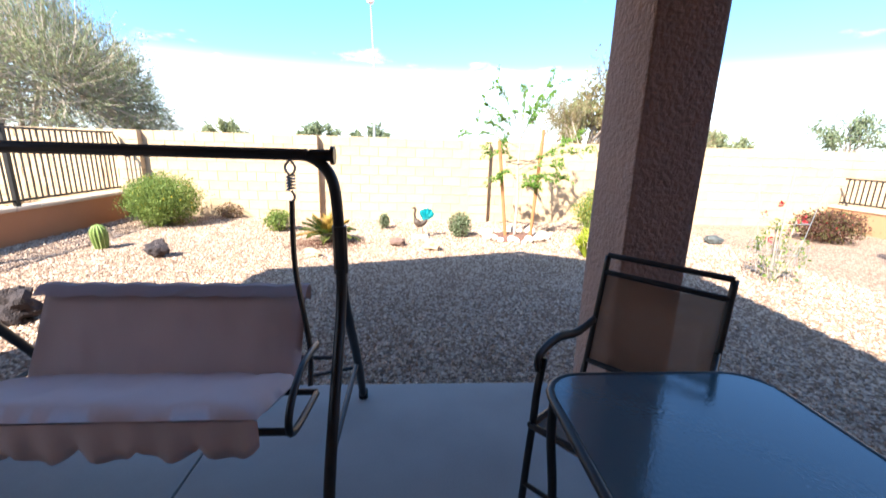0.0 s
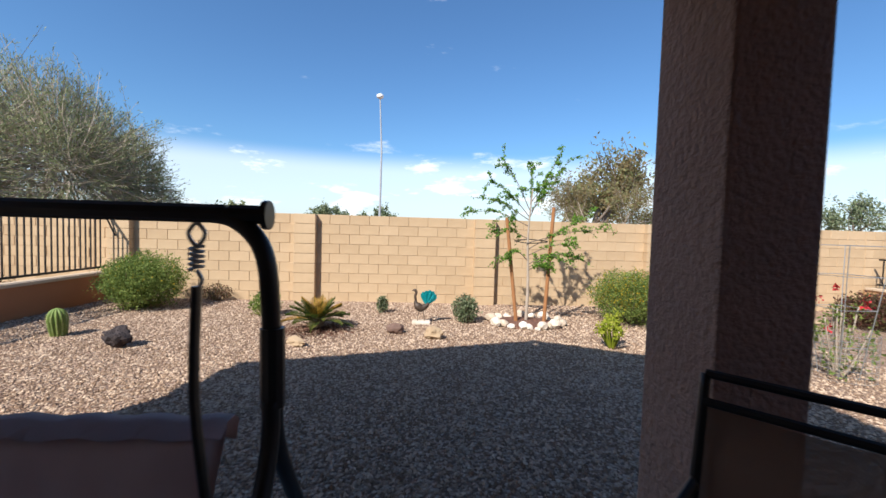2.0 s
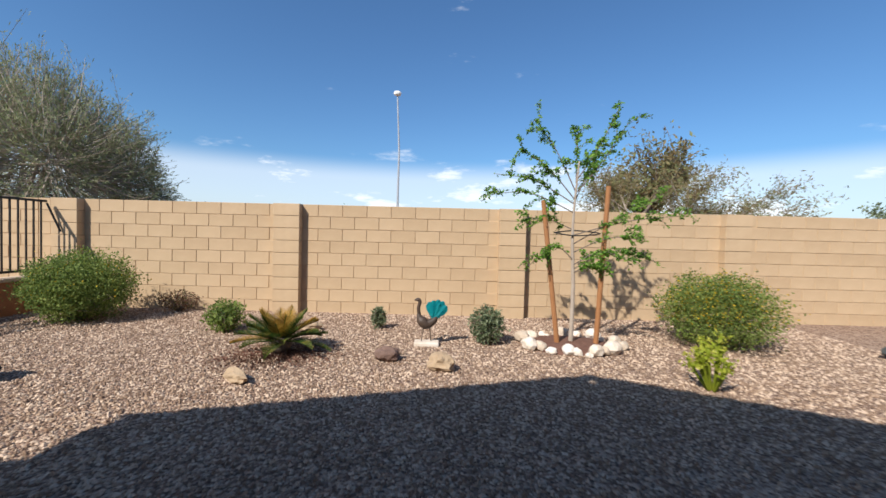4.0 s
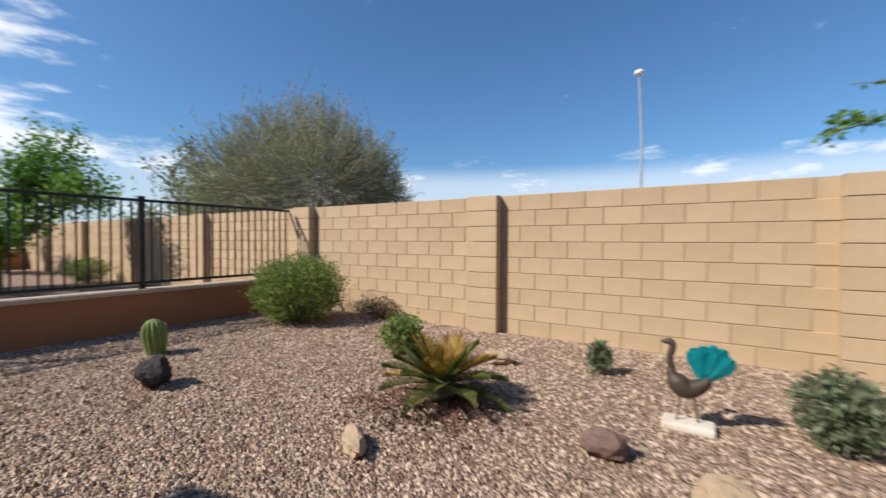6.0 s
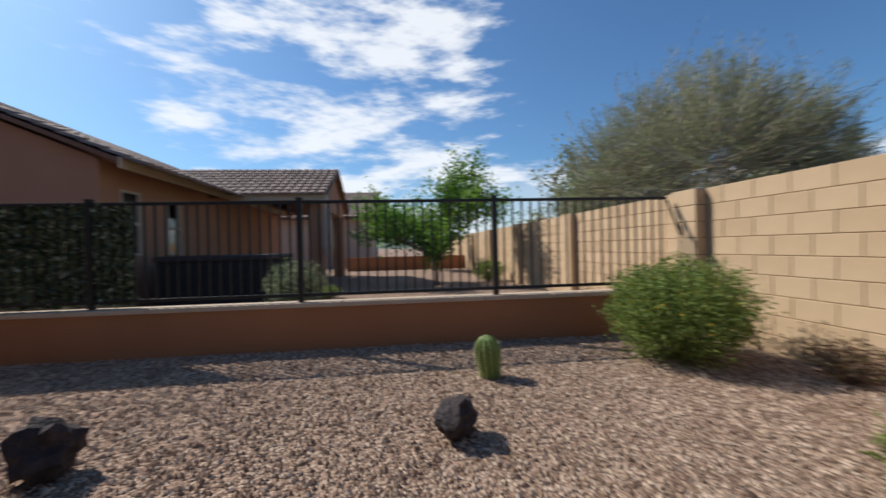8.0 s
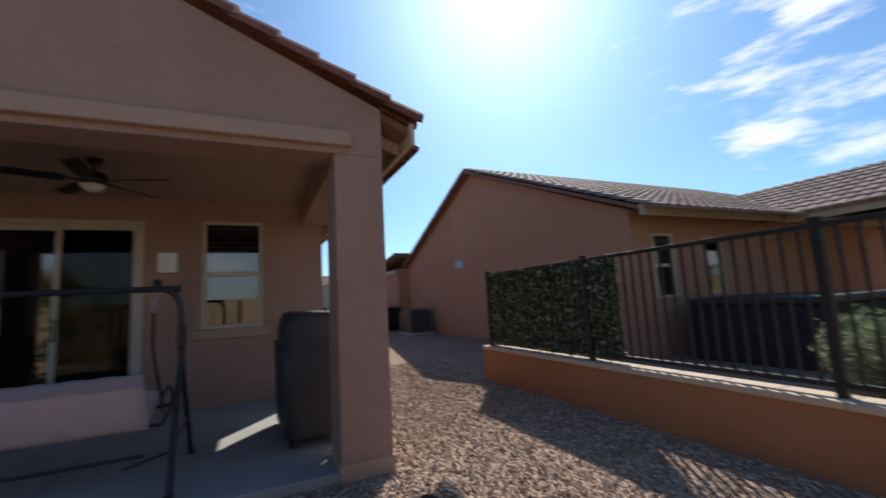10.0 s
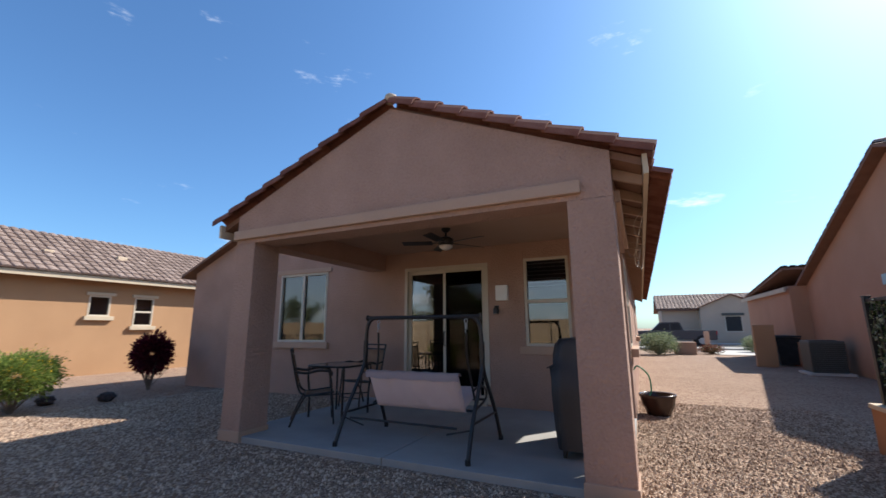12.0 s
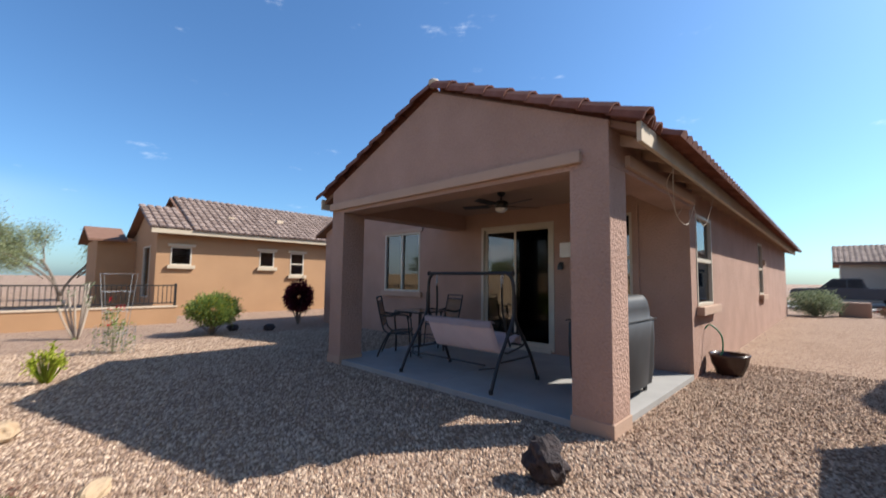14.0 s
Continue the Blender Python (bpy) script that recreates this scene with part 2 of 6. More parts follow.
L_MILK = leaf_material("lime succulent stems", [(0.28, 0.34, 0.03), (0.40, 0.44, 0.05), (0.48, 0.46, 0.08)])
CACTUS = material("barrel cactus skin", [(0.11, 0.17, 0.035), (0.19, 0.26, 0.06)], 0.6, 8, 60, 0.3)
SPINE = material("cactus spines", [(0.42, 0.36, 0.18), (0.55, 0.48, 0.28)], 0.6, 20, 60, 0)


def gravel_material():
    m = bpy.data.materials.new("desert gravel")
    m.use_nodes = True
    nt = m.node_tree
    b = nt.nodes["Principled BSDF"]
    b.inputs["Roughness"].default_value = 0.95
    b.inputs["Specular IOR Level"].default_value = 0.2
    tc = nt.nodes.new("ShaderNodeTexCoord")
    vo = nt.nodes.new("ShaderNodeTexVoronoi")
    vo.inputs["Scale"].default_value = 52
    nt.links.new(tc.outputs["Object"], vo.inputs["Vector"])
    sp = nt.nodes.new("ShaderNodeSeparateColor")
    nt.links.new(vo.outputs["Color"], sp.inputs[0])
    no = nt.nodes.new("ShaderNodeTexNoise")
    no.inputs["Scale"].default_value, no.inputs["Detail"].default_value = 0.7, 6
    nt.links.new(tc.outputs["Object"], no.inputs["Vector"])
    mx = nt.nodes.new("ShaderNodeMix")
    mx.inputs["Factor"].default_value = 0.3
    nt.links.new(sp.outputs[0], mx.inputs["A"])
    nt.links.new(no.outputs["Fac"], mx.inputs["B"])
    ra = nt.nodes.new("ShaderNodeValToRGB")
    el = ra.color_ramp.elements
    el.new(0.5)
    # darker than the loose stones: shade of the gaps between them, as colour
    for k, (p, c) in enumerate(((0.2, (0.16, 0.10, 0.072)), (0.5, (0.325, 0.208, 0.142)), (0.8, (0.47, 0.345, 0.255)))):
        el[k].position, el[k].color = p, (*c, 1)
    nt.links.new(mx.outputs["Result"], ra.inputs["Fac"])
    nt.links.new(ra.outputs["Color"], b.inputs["Base Color"])
    bp = nt.nodes.new("ShaderNodeBump")
    bp.inputs["Strength"].default_value, bp.inputs["Distance"].default_value, bp.invert = 0.9, 0.02, True
    nt.links.new(vo.outputs["Distance"], bp.inputs["Height"])
    nt.links.new(bp.outputs["Normal"], b.inputs["Normal"])
    return m


GRAVEL = gravel_material()
STONES = material("loose gravel stones", [(0.23, 0.15, 0.102), (0.40, 0.28, 0.19), (0.56, 0.42, 0.31)], 0.95, 3, 60, 0, island=1.0, spec=0.2)
STONES.node_tree.nodes["Principled BSDF"].inputs["Roughness"].default_value = 0.95

# ---- mesh helpers ----


def link_mesh(name, bm, mat, parent=None, label="", smooth=False):
    if name in ("rear_wall", "west_wall", "north_wall"):
        bmesh.ops.remove_doubles(bm, verts=bm.verts, dist=0.0005)
    me = bpy.data.meshes.new(name)
    bm.to_mesh(me)
    bm.free()
    me.materials.append(mat)
    if smooth:
        me.shade_smooth()
    ob = new(name, me)
    if parent:
        ob.parent = parent
    if label:
        ob["label"] = label
    return ob


def part(name, bm, mat, parent, label="", smooth=False):
    return link_mesh(name, bm, mat, parent, label, smooth)


def thing(name, label, category, m=None, group="", kind=""):
    ob = new(name)
    ob.empty_display_size = 0.1
    if m is not None:
        ob.matrix_world = m
    return tagged(ob, label, category, group, kind)


def box(x0, x1, y0, y1, z0, z1, bevel=0.0, bm=None, m=None):
    b = bmesh.new() if bm is None else bm
    mt = Matrix.Translation(((x0 + x1) / 2, (y0 + y1) / 2, (z0 + z1) / 2)) @ Matrix.Diagonal((x1 - x0, y1 - y0, z1 - z0, 1))
    vs = bmesh.ops.create_cube(b, size=1, matrix=(m @ mt) if m is not None else mt)["verts"]
    if bevel:
        es = list({e for v in vs for e in v.link_edges})
        bmesh.ops.bevel(b, geom=es, offset=bevel, segments=2, affect="EDGES", profile=0.6)
    return b


def prism(outline, y0, y1, bm=None):
    """A slab between two y, from an outline of (x, z)."""
    b = bmesh.new() if bm is None else bm
    f = [b.verts.new((x, y0, z)) for x, z in outline]
    k = [b.verts.new((x, y1, z)) for x, z in outline]
    b.faces.new(f)
    b.faces.new(k[::-1])
    for i in range(len(f)):
        j = (i + 1) % len(f)
        b.faces.new((f[j], f[i], k[i], k[j]))
    bmesh.ops.recalc_face_normals(b, faces=b.faces)
    return b


def prism_x(outline, x0, x1, bm=None):
    """The same between two x, from an outline of (y, z)."""
    b = prism(outline, x0, x1, bm)
    for v in b.verts:
        v.co = Vector((v.co.y, v.co.x, v.co.z))
    bmesh.ops.recalc_face_normals(b, faces=b.faces)
    return b


def tube(points, r, seg=8, bm=None, flat=1.0):
    """A round bar along points; r is one radius or one a point."""
    b = bmesh.new() if bm is None else bm
    pts = [Vector(p) for p in points]
    rs = [r] * len(pts) if isinstance(r, (int, float)) else r
    rings, side = [], None
    for i, p in enumerate(pts):
        way = (pts[min(i + 1, len(pts) - 1)] - pts[max(i - 1, 0)]).normalized()
        if side is None:
            side = way.cross(Vector((0, 0, 1)))
            if side.length < 0.05:
                side = way.cross(Vector((1, 0, 0)))
        side = (side - way * side.dot(way)).normalized()
        up = way.cross(side)
        rings.append([b.verts.new(p + rs[i] * (math.cos(a) * side + flat * math.sin(a) * up)) for a in (2 * math.pi * k / seg for k in range(seg))])
    for u, v in zip(rings, rings[1:]):
        for k in range(seg):
            b.faces.new((u[k], u[(k + 1) % seg], v[(k + 1) % seg], v[k]))
    b.faces.new(rings[0][::-1])
    b.faces.new(rings[-1])
    return b


def bend(points, n=6):
    """A smooth line through points."""
    p = [Vector(q) for q in points]
    out = []
    for i in range(len(p) - 1):
        a, b, c, d = p[max(i - 1, 0)], p[i], p[i + 1], p[min(i + 2, len(p) - 1)]
        for k in range(n):
            t = k / n
            out.append(0.5 * (2 * b + (c - a) * t + (2 * a - 5 * b + 4 * c - d) * t * t + (3 * b - a - 3 * c + d) * t ** 3))
    return out + [p[-1]]


def raw(name, verts, faces, mat, parent=None, label="", smooth=False):
    me = bpy.data.meshes.new(name)
    me.from_pydata(np.asarray(verts).tolist(), [], np.asarray(faces).tolist() if not isinstance(faces, list) else faces)
    me.materials.append(mat)
    if smooth:
        me.shade_smooth()
    ob = new(name, me)
    if parent:
        ob.parent = parent
    if label:
        ob["label"] = label
    return ob


def leaves(name, centres, size, mat, parent, seed=1, label="", long=2.0, droop=0.0):
    """Small bent leaves, one at each centre."""
    rg = np.random.RandomState(seed)
    c = np.asarray(centres, float)
    n = len(c)
    a = rg.normal(size=(n, 3)) + (0, 0, -droop)
    a /= np.linalg.norm(a, axis=1)[:, None]
    s = np.cross(a, rg.normal(size=(n, 3)))
    s /= np.linalg.norm(s, axis=1)[:, None] + 1e-9
    w = (size * rg.uniform(0.6, 1.4, n))[:, None]
    up = np.cross(a, s) * w * 0.18
    v = np.stack([c - a * w * long / 2, c + s * w / 2 + up, c + a * w * long / 2, c - s * w / 2 + up], 1).reshape(-1, 3)
    k = np.arange(n)[:, None] * 4
    f = np.concatenate([k + (0, 1, 2), k + (0, 2, 3)], 1).reshape(-1, 3)
    return raw(name, v, f, mat, parent, label)


def blob(r, seed, rough=0.3, sub=2, squash=(1, 1, 1), freq=1.6):
    """A knobbly stone about its base."""
    b = bmesh.new()
    bmesh.ops.create_icosphere(b, subdivisions=sub, radius=1)
    for v in b.verts:
        d = 1 + rough * noise.noise(v.co * freq + Vector((seed * 7.1, seed * 3.3, 0))) + rough * 0.5 * noise.noise(v.co * freq * 2.7 + Vector((0, seed * 5.7, 1)))
        v.co = Vector((v.co.x * squash[0], v.co.y * squash[1], v.co.z * squash[2])) * d * r
    lo = min(v.co.z for v in b.verts)
    for v in b.verts:
        v.co.z = v.co.z - lo
    return b


def wall_boxes(u0, u1, z0, z1, holes, make):
    """Fills a wall between u0..u1 and z0..z1 round its holes (u0, u1, z0, z1) with butted boxes."""
    us = sorted({u0, u1, *(h[0] for h in holes), *(h[1] for h in holes)})
    for a, b in zip(us, us[1:]):
        cut = sorted((h[2], h[3]) for h in holes if h[0] < (a + b) / 2 < h[1])
        z = z0
        for lo, hi in cut:
            if lo > z:
                make(a, b, z, lo)
            z = hi
        if z < z1:
            make(a, b, z, z1)


def tile_roof(name, parent, corner, along, down, n, courses, mat, width=0.3, pitch=0.36, r=0.085):
    """Courses of round clay tiles: corner at the ridge, along it, and down the slope; one mesh."""
    along, down = Vector(along).normalized(), Vector(down).normalized()
    up = down.cross(along)
    if up.z < 0:
        up = -up
    arc = [math.pi * k / 4 for k in range(5)]
    V, F = [], []
    for i in range(courses):
        for j in range(n):
            o = Vector(corner) + along * (width * (j + 0.5)) + down * (pitch * i)
            base = len(V)
            for end, lift in ((0.0, 0.005), (pitch * 1.12, 0.035)):
                for a in arc:
                    V.append(o + down * end + along * (width * 0.5 * math.cos(a)) + up * (lift + r * math.sin(a) ** 0.8))
            for k in range(4):
                F.append((base + k, base + k + 1, base + k + 6, base + k + 5))
            F.append(tuple(base + 5 + k for k in range(5)))
    ob = raw(name, V, F, mat, parent)
    ob["kind"] = "stuff"
    return ob


def window_unit(house, axis, plane, u0, u1, z0, z1, out, split="v", sill=True, head=True, trim=STUCCO_TRIM, depth=0.1, blind=False):
    """A vinyl window set in its opening. axis: the one that the wall's face looks along; out: +1 or -1."""
    def bx(a0, a1, d0, d1, c0, c1, bevel=0.004, bm=None):
        p, q = sorted((plane + out * d0, plane + out * d1))
        return box(p, q, a0, a1, c0, c1, bevel, bm) if axis == "x" else box(a0, a1, p, q, c0, c1, bevel, bm)
    w = part("window", bx(u0, u0 + 0.045, -0.09, 0.012, z0, z1), FRAME, house)
    part("window_frame", bx(u1 - 0.045, u1, -0.09, 0.012, z0, z1), FRAME, w)
    part("window_frame", bx(u0 + 0.045, u1 - 0.045, -0.09, 0.012, z1 - 0.045, z1), FRAME, w)
    part("window_frame", bx(u0 + 0.045, u1 - 0.045, -0.09, 0.012, z0, z0 + 0.045), FRAME, w)
    if split == "v":
        mid = (u0 + u1) / 2
        part("mullion", bx(mid - 0.03, mid + 0.03, -0.07, 0.005, z0 + 0.045, z1 - 0.045), FRAME, w)
        panes = ((u0 + 0.045, mid - 0.03, z0 + 0.045, z1 - 0.045), (mid + 0.03, u1 - 0.045, z0 + 0.045, z1 - 0.045))
    elif split == "h":
        mid = (z0 + z1) / 2
        part("mullion", bx(u0 + 0.045, u1 - 0.045, -0.07, 0.005, mid - 0.03, mid + 0.03), FRAME, w)
        panes = ((u0 + 0.045, u1 - 0.045, z0 + 0.045, mid - 0.03), (u0 + 0.045, u1 - 0.045, mid + 0.03, z1 - 0.045))
    else:
        panes = ((u0 + 0.045, u1 - 0.045, z0 + 0.045, z1 - 0.045),)
    for a, b, c, d in panes:
        part("pane", bx(a, b, -0.045, -0.04, c, d, 0), GLASS, w)
    if blind:
        z = z1 - 0.08
        while z > z1 - blind:
            part("blind_slat", bx(u0 + 0.05, u1 - 0.05, -0.16, -0.11, z - 0.006, z + 0.006, 0), WHITE, w)
            z -= 0.065
    if sill:
        part("sill", bx(u0 - 0.1, u1 + 0.1, 0.003, depth * 0.8, z0 - 0.13, z0 - 0.002, 0.012), trim, w)
    if head:
        part("head_trim", bx(u0 - 0.1, u1 + 0.1, 0.003, depth * 0.5, z1 + 0.002, z1 + 0.1, 0.012), trim, w)
    return w


# ---- ground, slab, walls ----
G = -0.07
bm = bmesh.new()
bmesh.ops.create_grid(bm, x_segments=2, y_segments=2, size=900, matrix=Matrix.Translation((0, 0, G)))
tagged(link_mesh("ground", bm, GRAVEL), "pinkish tan desert gravel covering the yard", "ground", kind="structure")
for a, b in ((-3.3, -1.005), (-0.995, 1.40)):
    tagged(link_mesh("patio_slab", box(a, b, -0.5, 2.57, G - 0.1, 0, 0.008), SLAB), "grey brushed concrete patio slab flush with gravel", "slab", kind="structure")


def stucco_wall(name, label, outline_boxes, mat):
    b = bmesh.new()
    for bx in outline_boxes:
        box(*bx, bm=b)
    return tagged(link_mesh(name, b, mat), label, "wall", kind="structure")


# our house
house = thing("house", "tan stucco single-storey house with clay tile gable and covered patio", "house")
bm = bmesh.new()
SLIDER = (-1.11, 0.575, 0.03, 2.42)
WIN_R, WIN_L = (-2.49, -1.75, 0.985, 2.44), (2.485, 3.84, 1.01, 2.48)
wall_boxes(-3.3, 6.88, G, 2.75, [SLIDER, WIN_R, WIN_L], lambda a, b, c, d: box(a, b, -0.7, -0.5, c, d, bm=bm))
part("rear_wall", bm, STUCCO, house)
bm = bmesh.new()
WEST_WINS = [(-1.92, -0.84, 0.96, 2.38), (-8.9, -8.0, 1.0, 2.45)]
wall_boxes(-17.0, -0.7, G, 2.75, WEST_WINS, lambda a, b, c, d: box(-3.3, -3.1, a, b, c, d, bm=bm))
part("west_wall", bm, STUCCO, house)
part("east_wall", box(6.68, 6.88, -17, -0.7, G, 2.75), STUCCO, house)
part("south_wall", box(-3.1, 6.68, -17, -16.8, G, 2.75), STUCCO, house)
# plain added room, coloured as if unlit so the glass looks dark
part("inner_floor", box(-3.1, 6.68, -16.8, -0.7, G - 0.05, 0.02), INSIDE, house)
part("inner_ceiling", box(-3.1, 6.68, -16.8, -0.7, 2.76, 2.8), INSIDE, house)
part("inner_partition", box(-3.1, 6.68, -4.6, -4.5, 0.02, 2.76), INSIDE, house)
APEX, RX = 3.81, -1.04
part("gable_wall", prism([(-3.35, 2.405), (1.38, 2.405), (1.38, 2.79), (RX, APEX), (-3.35, 2.82)], 2.25, 2.6), STUCCO, house)
part("side_beam", box(-3.35, -3.0, -0.5, 2.25, 2.405, 2.78, 0.006), STUCCO, house)
part("side_beam", box(1.02, 1.38, -0.5, 2.25, 2.405, 2.78, 0.006), STUCCO, house)
part("arch_band", box(-3.09, 1.385, 2.56, 2.66, 2.455, 2.575, 0.012), STUCCO_TRIM, house, "lighter stucco band over the patio opening")
part("arch_band", box(-3.40, -3.345, -0.45, 2.2, 2.45, 2.57, 0.012), STUCCO_TRIM, house)
for a, b in ((-3.35, -2.96), (1.04, 1.385)):
    part("pillar", box(a, b, 2.18, 2.6, G, 2.405, 0.012), STUCCO, house)
    part("pillar_plinth", box(a - 0.012, b + 0.012, 2.168, 2.612, G, 0.06, 0.006), STUCCO_TRIM, house)
part("wing_gable", prism([(1.39, 2.75), (6.88, 2.75), (4.1, 3.93)], -0.7, -0.5), STUCCO, house)
tagged(link_mesh("ceiling", box(-3.0, 1.02, -0.5, 2.25, 2.72, 2.765), CEIL), "tan textured patio ceiling", "ceiling", kind="structure")


def slope(house, name, x0, z0, x1, z1, y0, y1, t=0.07, mat=DECK):
    return part(name, prism([(x0, z0), (x1, z1), (x1, z1 - t), (x0, z0 - t)], y0, y1), mat, house)


EW, EE, ZW, ZE = -3.60, 1.70, 2.72, 2.70
slope(house, "roof", RX, APEX + 0.045, EW, ZW, -17.2, 2.56)
slope(house, "roof", EE, ZE, RX, APEX + 0.045, -3.0, 2.56)
slope(house, "roof", 4.1, 4.02, 1.5, 2.86, -17.2, -0.3)
slope(house, "roof", 7.2, 2.66, 4.1, 4.02, -17.2, -0.3)
part("fascia", box(EW - 0.045, EW - 0.004, -17.2, 2.62, ZW - 0.17, ZW + 0.01, 0.004), TRIM_LIGHT, house, "pale painted fascia board")
part("fascia", box(EE + 0.004, EE + 0.045, -3.0, 2.62, ZE - 0.17, ZE + 0.01, 0.004), TRIM_LIGHT, house)
y = 2.3
while y > -17:
    part("rafter_tail", prism([(EW, ZW - 0.075), (-3.30, ZW + 0.055), (-3.30, ZW - 0.055), (EW, ZW - 0.165)], y - 0.025, y + 0.02), STUCCO_TRIM, house)
    y -= 0.61
down_w = Vector((EW - RX, 0, ZW - APEX - 0.045))
down_e = Vector((EE - RX, 0, ZE - APEX - 0.045))
tile_roof("roof_tiles", house, (RX, -17.2, APEX + 0.055), (0, 1, 0), down_w, 97, 9, ROOF_FIELD, 0.2, 0.335, 0.075)
tile_roof("roof_tiles", house, (RX, -3.0, APEX + 0.055), (0, 1, 0), down_e, 27, 9, ROOF_FIELD, 0.2, 0.335, 0.075)
tile_roof("roof_tiles", house, (4.1, -17.2, 4.03), (0, 1, 0), (3.1, 0, -1.36), 84, 10, ROOF_FIELD, 0.2, 0.34, 0.075)


def half_barrel(length, r0, r1):
    b = bmesh.new()
    rows = []
    for s, r in ((0, r0), (length, r1)):
        outer = [b.verts.new((s, r * math.cos(a), r * math.sin(a) * 1.1)) for a in (math.pi * k / 6 for k in range(7))]
        inner = [b.verts.new((s, (r - 0.016) * math.cos(a), (r - 0.016) * math.sin(a) * 1.1)) for a in (math.pi * k / 6 for k in range(7))]
        rows.append((outer, inner))
    (o0, i0), (o1, i1) = rows
    for k in range(6):
        b.faces.new((o0[k], o0[k + 1], o1[k + 1], o1[k]))
        b.faces.new((i0[k], i1[k], i1[k + 1], i0[k + 1]))
        b.faces.new((o0[k], i0[k], i0[k + 1], o0[k + 1]))
        b.faces.new((o1[k], o1[k + 1], i1[k + 1], i1[k]))
    bmesh.ops.recalc_face_normals(b, faces=b.faces)
    return b


def barrels(house, start, end, side_y, count, name="rake_tile", r=0.105):
    """A row of overlapping round tiles from start (high) to end (low)."""
    a, b = Vector(start), Vector(end)
    step = (b - a) / count
    me = None
    for i in range(count):
        way = step.normalized()
        side = Vector((0, 1, 0))
        up = way.cross(side)
        if up.z < 0:
            side, up = -side, -up
        m = Matrix((way, side, up)).transposed().to_4x4()
        m.translation = a + step * i + up * 0.01
        m = m @ pose(0, 0, 0, 0, -2.5, 0)
        if me is None:
            ob = part(name, half_barrel(step.length * 1.12, r * 0.9, r * 1.08), ROOF_TILE, house)
            me = ob.data
        else:
            ob = new(name, me)
            ob.parent = house
        ob.matrix_local = m


barrels(house, (RX, 2.58, APEX + 0.03), (EW - 0.04, 2.58, ZW - 0.02), 1, 9, r=0.12)
barrels(house, (RX, 2.58, APEX + 0.03), (EE + 0.04, 2.58, ZE - 0.02), 1, 9, r=0.12)
bm = blob(0.085, 4, 0.15, 2, (1.0, 0.9, 0.8))
bmesh.ops.translate(bm, vec=(RX, 2.60, APEX + 0.055), verts=bm.verts)
part("ridge_cap", bm, CAPSTONE, house, "pale mortar cap on the ridge end", True)
me = None
for i in range(95):
    up = Vector((down_w.z, 0, -down_w.x)).normalized()
    up = up if up.z > 0 else -up
    m = Matrix((down_w.normalized(), up.cross(down_w.normalized()), up)).transposed().to_4x4()
    m.translation = Vector((EW, 2.48 - 0.205 * i, ZW)) - down_w.normalized() * 0.28 + up * 0.02
    if me is None:
        ob = part("eave_tile", half_barrel(0.36, 0.075, 0.088), ROOF_TILE, house)
        me = ob.data
    else:
        ob = new("eave_tile", me)
        ob.parent = house
    ob.matrix_local = m

window_unit(house, "y", -0.5, *WIN_L, 1, "v", sill=True, head=True, depth=0.08)
window_unit(house, "y", -0.5, *WIN_R, 1, "h", sill=True, head=False, depth=0.06, blind=0.5)
for u in WEST_WINS:
    window_unit(house, "x", -3.3, *u, -1, "h", sill=True, head=False, depth=0.14)
part("window_surround", box(-2.59, -2.492, -0.498, -0.47, 0.9, 2.56, 0.006), STUCCO, house)
part("window_surround", box(-1.748, -1.65, -0.498, -0.47, 0.9, 2.56, 0.006), STUCCO, house)
# sliding door
door = part("sliding_door", box(SLIDER[0], SLIDER[0] + 0.06, -0.62, -0.485, 0.03, 2.42, 0.006), FRAME, house, "tall almond vinyl sliding patio door, one leaf screened")
part("door_frame", box(SLIDER[1] - 0.06, SLIDER[1], -0.62, -0.485, 0.03, 2.42, 0.006), FRAME, door)
part("door_frame", box(SLIDER[0] + 0.06, SLIDER[1] - 0.06, -0.62, -0.485, 2.36, 2.42, 0.006), FRAME, door)
part("threshold", box(SLIDER[0] + 0.06, SLIDER[1] - 0.06, -0.62, -0.46, 0.0, 0.07, 0.006), FRAME, door)
for a, b, yy in ((-1.05, -0.235, -0.52), (-0.295, 0.515, -0.57)):
    for c, d in ((a, a + 0.06), (b - 0.06, b)):
        part("door_stile", box(c, d, yy - 0.02, yy + 0.02, 0.07, 2.36, 0.004), FRAME, door)
    for c, d in ((0.07, 0.17), (2.29, 2.36)):
        part("door_rail", box(a + 0.06, b - 0.06, yy - 0.02, yy + 0.02, c, d, 0.004), FRAME, door)
    part("pane", box(a + 0.06, b - 0.06, yy - 0.004, yy + 0.002, 0.17, 2.29), GLASS, door)
part("door_handle", tube(bend([(-0.275, -0.49, 0.98), (-0.275, -0.45, 1.0), (-0.275, -0.45, 1.2), (-0.275, -0.49, 1.22)], 3), 0.012), BLACK_STEEL, door, "black pull handle")
part("screen_panel", box(-0.99, -0.295, -0.492, -0.488, 0.17, 2.29), DARK_SCREEN, door, "dark insect screen")
# blind strips share the room's painted-in darkness
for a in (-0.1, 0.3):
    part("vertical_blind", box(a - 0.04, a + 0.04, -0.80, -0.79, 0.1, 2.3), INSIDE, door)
tagged(link_mesh("electrical_box", box(-1.48, -1.27, -0.5, -0.40, 1.74, 2.0, 0.012), WHITE), "white plastic utility box on the patio wall", "box")
lamp = thing("wall_lamp", "small dark patio light beside the sliding door", "lamp", pose(-1.26, -0.5, 1.60))
part("back_plate", box(-0.04, 0.04, 0, 0.02, -0.06, 0.06, 0.004), BLACK_STEEL, lamp)
